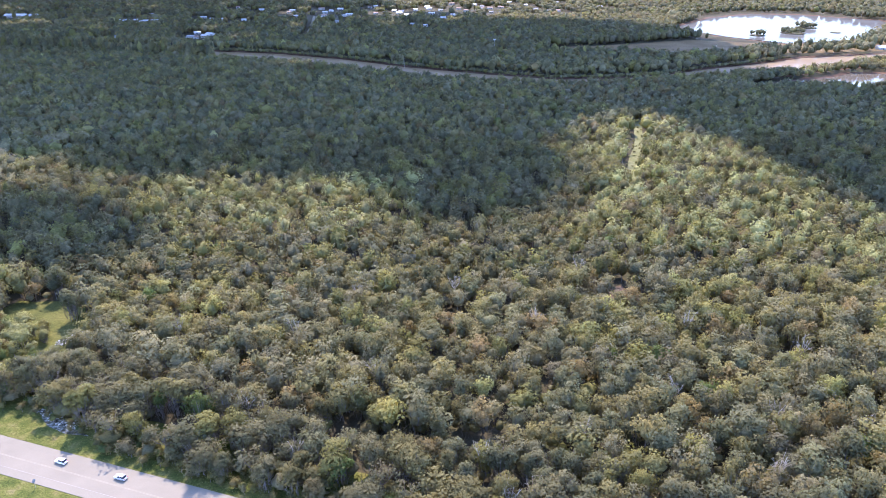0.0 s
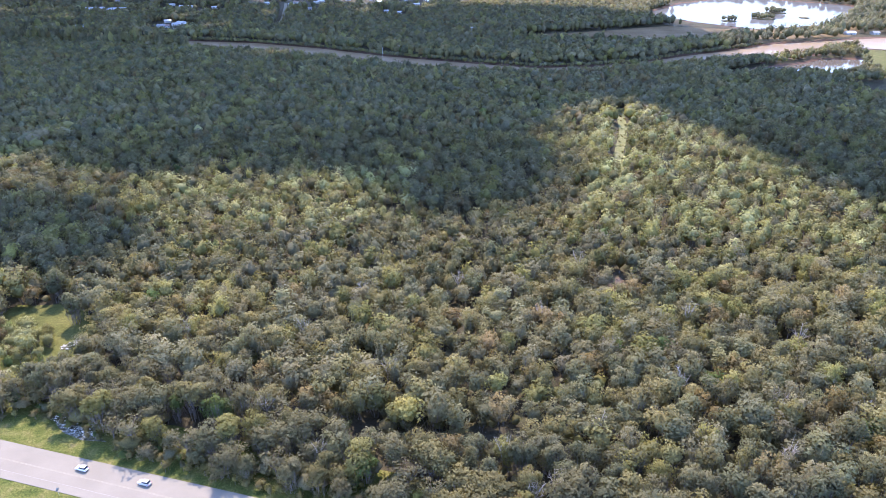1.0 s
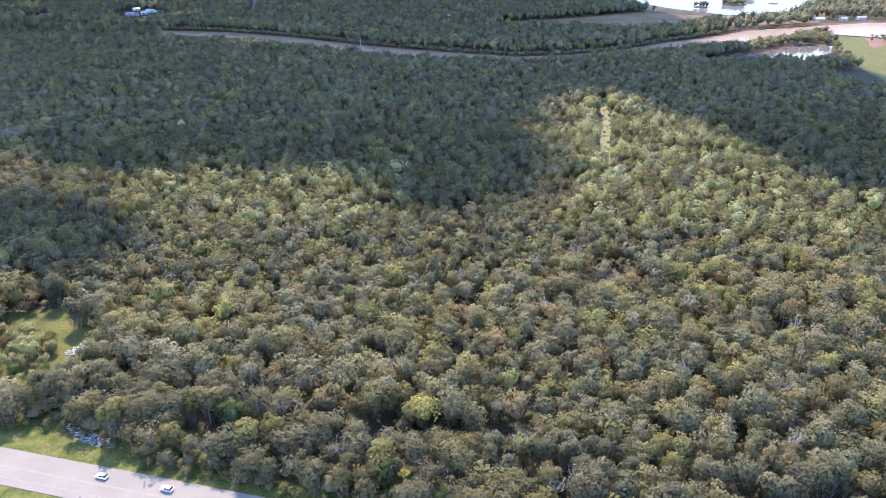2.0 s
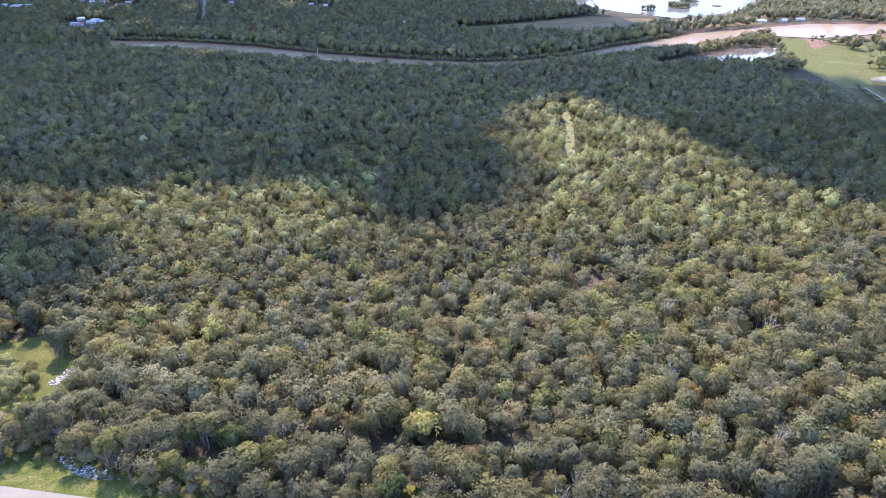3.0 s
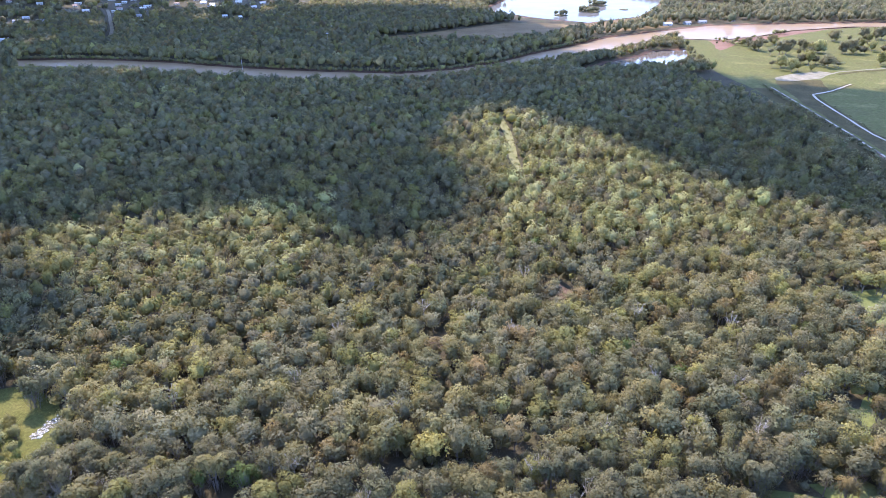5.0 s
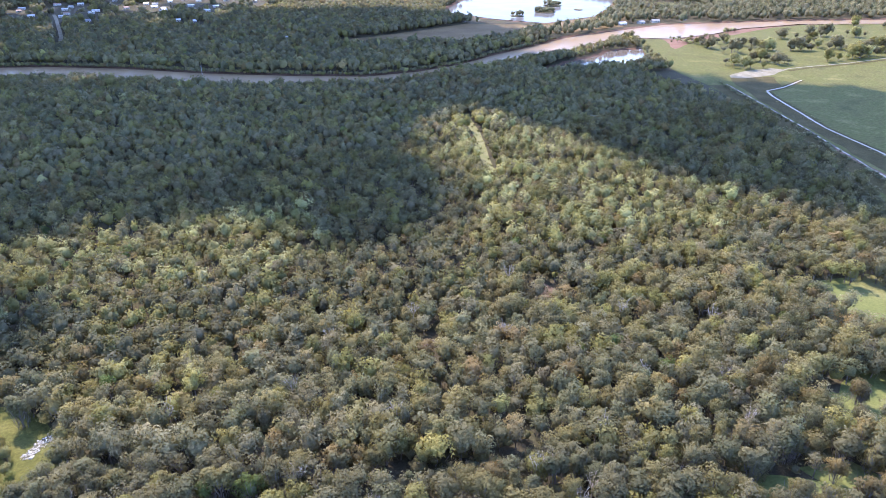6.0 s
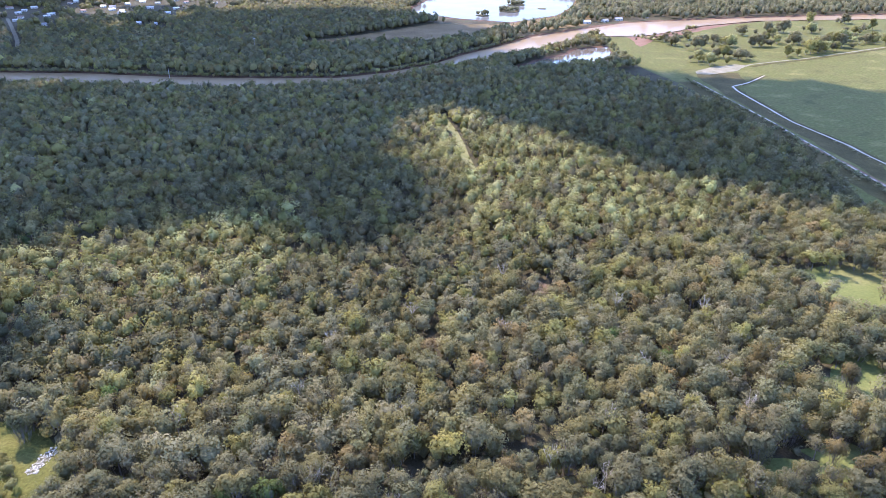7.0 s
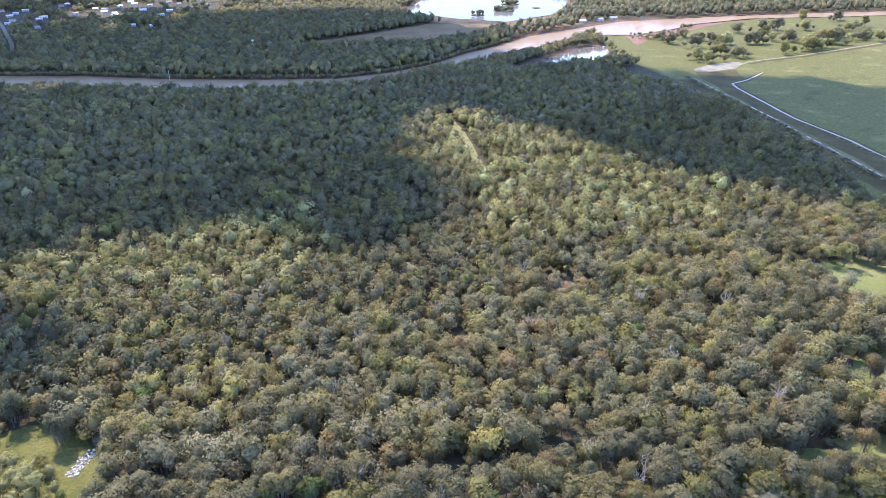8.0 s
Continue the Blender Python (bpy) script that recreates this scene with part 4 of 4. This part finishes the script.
bushes("ditch_reeds", hx[ok], hy[ok], "low dry reeds beside the ditch", 0.3, 0.1, [0, 1, 6])
tx, ty = scatter(-205, -130, 212, 288, 1.1)
ok = inside(CLEAR_LEFT, tx, ty) & (rng.uniform(0, 1, len(tx)) < 0.75)
tufts("clearing_tufts", tx[ok], ty[ok], 0.16, LEAF[2], "tall yellow-green grass in the clearing")


def rubble(name, poly, count, label):
    """Loose pale stones strewn over a patch, as one body."""
    xs, ys = [p[0] for p in poly], [p[1] for p in poly]
    x, y = rng.uniform(min(xs), max(xs), count * 4), rng.uniform(min(ys), max(ys), count * 4)
    ok = inside(poly, x, y)
    pieces = []
    for px, py in list(zip(x[ok], y[ok]))[:count]:
        q = 0.06 + rng.uniform(0.1, 0.75) ** 3
        v = ICO1[0] * (1 + 0.3 * rng.standard_normal((12, 1)).clip(-1.3, 1.3)) * (q, q * rng.uniform(0.6, 1.3), q * 0.55)
        pieces.append((v + (px, py, 0.12 + q * 0.3), ICO1[1]))
    v, f = joined(pieces)
    return tagged(new(name, mesh_arrays(name, v, f, [RUBBLE])), label, "rubble", kind="stuff")


rubble("clearing_rubble", [(-147, 239), (-142, 247), (-137, 251), (-135, 247), (-140, 241), (-143, 237)], 150, "white stones heaped beside the grassy clearing")
rubble("verge_rubble", [(-133, 197), (-125, 196), (-119, 191), (-113, 187), (-110, 184), (-117, 186), (-124, 190)], 190, "pale stones washed out below the bare trees")

# ---- trees that stand alone in the pasture ----
PASTURE = [(627, 791), (678, 818), (636, 745), (577, 687), (568, 659), (618, 686), (625, 668), (681, 783), (681, 761), (685, 744), (775, 806), (711, 729),
           (721, 724), (814, 784), (842, 799), (691, 652), (709, 650), (885, 775), (754, 657), (747, 646), (760, 644), (816, 672), (859, 702), (781, 629),
           (865, 671), (895, 681), (822, 695), (780, 692), (782, 717), (767, 752), (640, 820), (880, 652), (1010, 815), (931, 736), (987, 749), (970, 850)]
for x, y in PASTURE:
    many = 4 if 640 < x < 860 and 640 < y < 800 else 2
    for k in range(int(rng.integers(1, many + 1))):
        s = rng.uniform(1.2, 2.1)
        # pale species lighten the shaded sides, in place of distant haze
        tree(x + k * rng.uniform(-9, 9), max(y + k * rng.uniform(-8, 8), 651), int(rng.choice([0, 5, 5, 7, 2])), 6, s, s * rng.uniform(0.78, 1.0), "trees in the pasture",
             "broad grey-green oak standing in the open pasture")
for x, y, sp, s in ((-164, 251, 7, 0.6), (-156, 243, 2, 0.5), (-150, 240, 7, 0.45), (-153, 247, 2, 0.5), (-74, 187, 4, 1.0), (-88, 191, 4, 0.82), (-26, 158, 4, 0.8), (146, 150, 3, 0.9), (118, 122, 1, 0.8), (86, 121, 1, 0.75), (70, 131, 5, 0.7), (97, 117, 2, 0.6), (80, 133, 0, 0.85), (104, 123, 3, 0.8), (146, 148, 5, 0.7), (136, 141, 5, 0.75),
                    (-182, 266, 6, 1.1), (-163, 280, 6, 1.2), (-146, 271, 6, 1.2), (-147, 258, 6, 1.1)):
    tree(x, y, sp, 0, s, s * 1.05, "trees at the clearings")
px = np.repeat([p[0] for p in PASTURE], 4) + rng.normal(0, 11, len(PASTURE) * 4)
py = np.repeat([p[1] for p in PASTURE], 4) + rng.normal(0, 8, len(PASTURE) * 4)
ok = inside(MEADOW, px, py) & (edge_distance(MEADOW, px, py) > 8) & (px > 560) & (py > 652)
# groves use the same pale leaf colours to stand in for haze
woods("pasture_groves", px[ok], py[ok], 2, "loose groves of pale grey-green trees in the pasture", 1.25, 0.85, "trees", [0, 5, 5, 7, 2])
bsx = np.repeat([619, 637, 639, 640, 764, 758, 700], 5) + rng.normal(0, 9, 35)
bsy = np.repeat([844, 846, 828, 868, 898, 885, 866], 5) + rng.normal(0, 5, 35)
woods("bank_shrubs", bsx, bsy, 2, "olive and grey shrubs scattered on the red clay bank", 0.8, 0.5, "shrubs", [0, 1, 5, 7])
qx, qy = scatter(-192, -136, 208, 260, 5.0)
ok = inside(SAPLINGS, qx, qy) & (edge_distance([(-142, 226), (-146, 236), (-140, 246)], qx, qy, False) > 3.5)
for x, y in zip(qx[ok], qy[ok]):
    s = rng.uniform(0.55, 0.85) * (0.7 if y < 228 else 1)
    tree(x, y, int(rng.choice([2, 2, 7, 7, 7, 4, 3])), 1, s, s * rng.uniform(0.85, 1.1), "young trees at the clearing", "young yellow-green tree in rough grass at the clearing")


# ---- houses beyond the river ----
def gable_roof(bm, w, d, z, rise, over):
    x, y = w / 2 + over, d / 2 + over
    v = [bm.verts.new(p) for p in ((-x, -y, z), (x, -y, z), (x, y, z), (-x, y, z), (-x, 0, z + rise), (x, 0, z + rise))]
    low = [bm.verts.new(p) for p in ((-x, -y, z - 0.25), (x, -y, z - 0.25), (x, y, z - 0.25), (-x, y, z - 0.25))]
    for q in ((0, 1, 5, 4), (2, 3, 4, 5), (1, 2, 5), (3, 0, 4)):
        bm.faces.new([v[i] for i in q])
    for i in range(4):
        bm.faces.new((v[i], low[i], low[(i + 1) % 4], v[(i + 1) % 4]))
    bm.faces.new(low[::-1])


def house(x, y, w, d, h, turn, roof_mat, label):
    base = tagged(new("house"), label, "house", "houses beyond the river")
    bm = bmesh.new()
    box(bm, -w / 2, w / 2, -d / 2, d / 2, -0.2, h)
    part("wall", bm, WALL, base)
    bm = bmesh.new()
    gable_roof(bm, w, d, h + 0.25, d * 0.22, 0.5)
    part("roof", bm, roof_mat, base)
    bm = bmesh.new()
    box(bm, -0.5, 0.5, -d / 2 - 0.06, -d / 2 + 0.02, 0, 2.05)
    part("door", bm, DARK_GLASS, base)
    n = max(2, int(w / 5))
    for i in range(n):
        cx = -w / 2 + (i + 0.5) * w / n + 0.9
        bm = bmesh.new()
        box(bm, cx - 0.6, cx + 0.6, -d / 2 - 0.05, -d / 2 + 0.02, 0.95, 2.15)
        part("window", bm, DARK_GLASS, base)
    base.matrix_basis = pose(x, y, 0, 0, 0, turn)
    return base


for i, (hx, hy) in enumerate(HOUSE_SITES):
    long = i in (0, 1, 2, 3)
    w, d = (rng.uniform(38, 52), rng.uniform(14, 18)) if long else (rng.uniform(8, 14), rng.uniform(7, 10))
    mat = ROOF_PALE if long or rng.uniform() < 0.6 else (ROOF_GREY if rng.uniform() < 0.6 else ROOF_RED)
    label = "long low building with a pale metal roof" if long else {ROOF_PALE: "small house with a pale metal roof among trees", ROOF_GREY: "small house with a grey shingle roof among trees",
                                                                      ROOF_RED: "small house with a brown shingle roof among trees"}[mat]
    house(hx, hy, w, d, 4.2 if long else 2.9, rng.uniform(-25, 25), mat, label)


# ---- cars on the road ----
def profile(bm, pts, half, inset=0.0, top=None):
    """A side profile drawn out to a body of that half width; points above top are drawn in by inset."""
    l, r = [], []
    for x, z in pts:
        w = half - (inset if top is not None and z > top else 0)
        l.append(bm.verts.new((x, w, z)))
        r.append(bm.verts.new((x, -w, z)))
    n = len(pts)
    bm.faces.new(l)
    bm.faces.new(r[::-1])
    for i in range(n):
        bm.faces.new((l[(i + 1) % n], l[i], r[i], r[(i + 1) % n]))
    bmesh.ops.recalc_face_normals(bm, faces=bm.faces)


def wheel(parent, x, y):
    bm = bmesh.new()
    bmesh.ops.create_cone(bm, cap_ends=True, segments=18, radius1=0.35, radius2=0.35, depth=0.24, matrix=pose(x, y, 0.35, 90))
    bmesh.ops.bevel(bm, geom=[e for e in bm.edges if abs(e.verts[0].co.y - e.verts[1].co.y) < 0.01], offset=0.04, segments=2, affect="EDGES")
    tyre = part("wheel", bm, RUBBER, parent, "black rubber tyre")
    bm = bmesh.new()
    side = 1 if y > 0 else -1
    bmesh.ops.create_cone(bm, cap_ends=True, segments=14, radius1=0.22, radius2=0.18, depth=0.05, matrix=pose(x, y + side * 0.125, 0.35, 90))
    part("rim", bm, STEEL, tyre, "grey alloy rim")


def car(x, y, turn, paint, label):
    base = tagged(new("car"), label, "car", "cars on the road")
    bm = bmesh.new()
    profile(bm, [(-2.15, 0.45), (-2.2, 0.75), (-2.05, 1.0), (-1.0, 1.08), (0.9, 1.08), (2.0, 1.02), (2.2, 0.8), (2.2, 0.42), (1.8, 0.28), (-1.8, 0.28)], 0.92)
    bmesh.ops.bevel(bm, geom=bm.edges[:], offset=0.06, segments=2, affect="EDGES")
    body = part("body", bm, paint, base)
    bm = bmesh.new()
    profile(bm, [(-1.05, 1.04), (-0.45, 1.60), (1.55, 1.62), (2.0, 1.04)], 0.86, 0.16, 1.3)
    bmesh.ops.bevel(bm, geom=bm.edges[:], offset=0.07, segments=2, affect="EDGES")
    part("cabin", bm, DARK_GLASS, base, "dark tinted windows")
    bm = bmesh.new()
    box(bm, -0.42, 1.5, -0.66, 0.66, 1.60, 1.68)
    bmesh.ops.bevel(bm, geom=bm.edges[:], offset=0.03, segments=1, affect="EDGES")
    part("roof", bm, paint, base)
    for px in (-0.45, 0.45, 1.3):
        for sd in (-1, 1):
            bm = bmesh.new()
            box(bm, px - 0.06, px + 0.06, sd * 0.76 - 0.04, sd * 0.76 + 0.04, 1.08, 1.61)
            part("pillar", bm, paint, base)
    for wx in (-1.38, 1.38):
        for sd in (-1, 1):
            wheel(base, wx, sd * 0.82)
    for sd in (-1, 1):
        bm = bmesh.new()
        box(bm, -2.22, -2.02, sd * 0.66 - 0.2, sd * 0.66 + 0.2, 0.72, 0.92)
        part("headlight", bm, LAMP_LENS, base)
        bm = bmesh.new()
        box(bm, 2.08, 2.22, sd * 0.72 - 0.13, sd * 0.72 + 0.13, 0.75, 1.0)
        part("tail_light", bm, RED_LENS, base)
        bm = bmesh.new()
        box(bm, -0.85, -0.68, sd * 1.0 - 0.1, sd * 1.0 + 0.1, 1.05, 1.2)
        part("wing_mirror", bm, paint, base)
    bm = bmesh.new()
    box(bm, -2.26, -2.12, -0.8, 0.8, 0.36, 0.6)
    part("bumper", bm, RUBBER, base)
    base.matrix_basis = pose(x, y, 0.175, 0, 0, turn) @ Matrix.Scale(0.86, 4)
    return base


car(-110.5, road_y(-110.5, 2.6), -20.1, CAR_WHITE, "white car driving along the sunlit road")
car(-90.0, road_y(-90.0, 2.6), -20.1, CAR_SILVER, "silver car following on the sunlit road")


# ---- road sign, poles, posts ----
def rod(bm, a, b, r0, r1, n=8):
    v, f = tube(a, b, r0, r1, n)
    vs = [bm.verts.new(p) for p in v]
    for t3 in f:
        bm.faces.new([vs[i] for i in t3])
    bm.faces.new(vs[:n][::-1])
    bm.faces.new(vs[n:])


def road_sign(x, y):
    base = tagged(new("road_sign"), "grey-backed diamond road sign on a steel post", "sign")
    bm = bmesh.new()
    rod(bm, (0, 0, -0.3), (0, 0, 2.7), 0.04, 0.04)
    part("post", bm, STEEL, base)
    bm = bmesh.new()
    box(bm, -0.5, 0.5, -0.5, 0.5, -0.015, 0.015)
    bmesh.ops.bevel(bm, geom=[e for e in bm.edges if abs(e.verts[0].co.z - e.verts[1].co.z) > 0.01], offset=0.08, segments=2, affect="EDGES")
    bm.transform(pose(0.06, 0, 2.3) @ pose(0, 0, 0, 0, 90, 0) @ pose(0, 0, 0, 0, 0, 45))
    part("plate", bm, ROOF_GREY, base, "dull grey back of the plate")
    base.matrix_basis = pose(x, y, 0, 0, 0, 160)
    return base


road_sign(-113, road_y(-113, -7.8))


def utility_pole(x, y, high, arm):
    base = tagged(new("utility_pole"), "tall pale utility pole with a crossarm", "pole")
    bm = bmesh.new()
    rod(bm, (0, 0, -0.5), (0, 0, high), 0.26, 0.16)
    part("pole", bm, POLE_PALE, base)
    if arm:
        bm = bmesh.new()
        box(bm, -arm / 2, arm / 2, -0.2, 0.2, high * 0.93, high * 0.97)
        part("crossarm", bm, POLE_PALE, base)
        for k in (-0.45, 0.45):
            bm = bmesh.new()
            rod(bm, (arm * k, 0, high * 0.97), (arm * k, 0, high * 0.97 + 0.5), 0.12, 0.08)
            part("insulator", bm, STEEL, base)
    base.matrix_basis = pose(x, y, -0.5 if y < 950 else 0, 0, 0, 20)
    return base


utility_pole(93, 1011, 22, 4.0)
utility_pole(-30, 905, 12, 0)


def post_frame(x, y, turn):
    base = tagged(new("post_frame"), "white-painted wooden post frame on the grass", "frame")
    for px, lean in ((-0.9, 0.45), (0.9, -0.45)):
        bm = bmesh.new()
        rod(bm, (px, 0, -0.2), (px + lean, 0, 3.3), 0.16, 0.13)
        part("post", bm, POLE_PALE, base)
    bm = bmesh.new()
    rod(bm, (-0.55, 0, 3.25), (0.55, 0, 3.25), 0.14, 0.14)
    part("beam", bm, POLE_PALE, base)
    base.matrix_basis = pose(x, y, 0.05, 0, 0, turn)
    return base


post_frame(192, 181, -25)


def rail(x, y, turn):
    base = tagged(new("wooden_rail"), "white wooden rail on short posts beside the frame", "fence")
    for px in (-1.5, 1.5):
        bm = bmesh.new()
        rod(bm, (px, 0, -0.2), (px, 0, 1.5), 0.1, 0.1)
        part("post", bm, POLE_PALE, base)
    bm = bmesh.new()
    rod(bm, (-1.7, 0, 1.2), (1.7, 0, 1.2), 0.08, 0.08)
    part("rail", bm, POLE_PALE, base)
    base.matrix_basis = pose(x, y, 0.05, 0, 0, turn)
    return base


rail(187, 184, -40)


# ---- dead trees with bare pale limbs ----
def dead_tree(x, y, high, seed):
    r = np.random.default_rng(seed)
    base = tagged(new("dead_tree"), "bare dead tree with pale forking limbs", "tree", "dead trees in the forest")
    bm = bmesh.new()
    fork = np.array([r.normal(0, 0.3), r.normal(0, 0.3), high * 0.45])
    rod(bm, (0, 0, -0.3), fork, 0.28, 0.2, 7)
    part("trunk", bm, DEAD, base)
    for k in range(7):
        a = k * 0.9 + r.uniform(-0.3, 0.3)
        tip = fork + np.array([math.cos(a) * r.uniform(1.6, 3.2), math.sin(a) * r.uniform(1.6, 3.2), high * r.uniform(0.25, 0.55)])
        mid = fork * 0.5 + tip * 0.5 + r.normal(0, 0.3, 3)
        bm = bmesh.new()
        rod(bm, fork, mid, 0.15, 0.11, 6)
        rod(bm, mid, tip, 0.11, 0.05, 5)
        for j in range(5):
            s = mid + (tip - mid) * r.uniform(0, 0.9)
            rod(bm, s, s + r.normal(0, 0.9, 3) + (0, 0, 0.8), 0.06, 0.025, 4)
        part("limb", bm, DEAD, base)
    base.matrix_basis = pose(x, y, 0, 0, 0, r.uniform(0, 360))
    return base


for k, (x, y, hgt) in enumerate(((26, 146, 12), (-2, 139, 11), (20, 143, 12), (95, 152, 12), (122, 138, 9), (-128, 204, 11), (-118, 198, 10), (-40, 165, 11), (60, 215, 12), (131, 172, 11), (148, 196, 11), (-105, 210, 11),
                                 (14, 160, 13), (44, 168, 13), (-58, 186, 13), (-20, 204, 13), (78, 190, 13), (104, 176, 13), (40, 236, 14), (-52, 232, 14), (96, 232, 14), (-96, 236, 13), (10, 268, 14), (132, 214, 13), (66, 284, 14), (-30, 262, 14))):
    dead_tree(x, y, hgt, 900 + k)

# trees round the backwater and at the meadow's corner
spots = [(505, 842), (522, 838), (540, 838), (552, 848), (560, 868), (545, 886), (570, 900), (584, 908), (532, 800), (520, 778), (512, 758), (500, 738), (486, 716), (472, 700), (494, 752), (480, 728)]
px = np.array([p[0] for p in spots for k in range(4)]) + rng.uniform(-6, 6, len(spots) * 4)
py = np.array([p[1] for p in spots for k in range(4)]) + rng.uniform(-6, 6, len(spots) * 4)
ok = ~inside(POND, px, py) & ~inside(RIVER_POLY, px, py)
woods("backwater_trees", px[ok], py[ok], 2, "dark belt of trees round the backwater", 1.0, 0.85, only=[0, 6, 1])
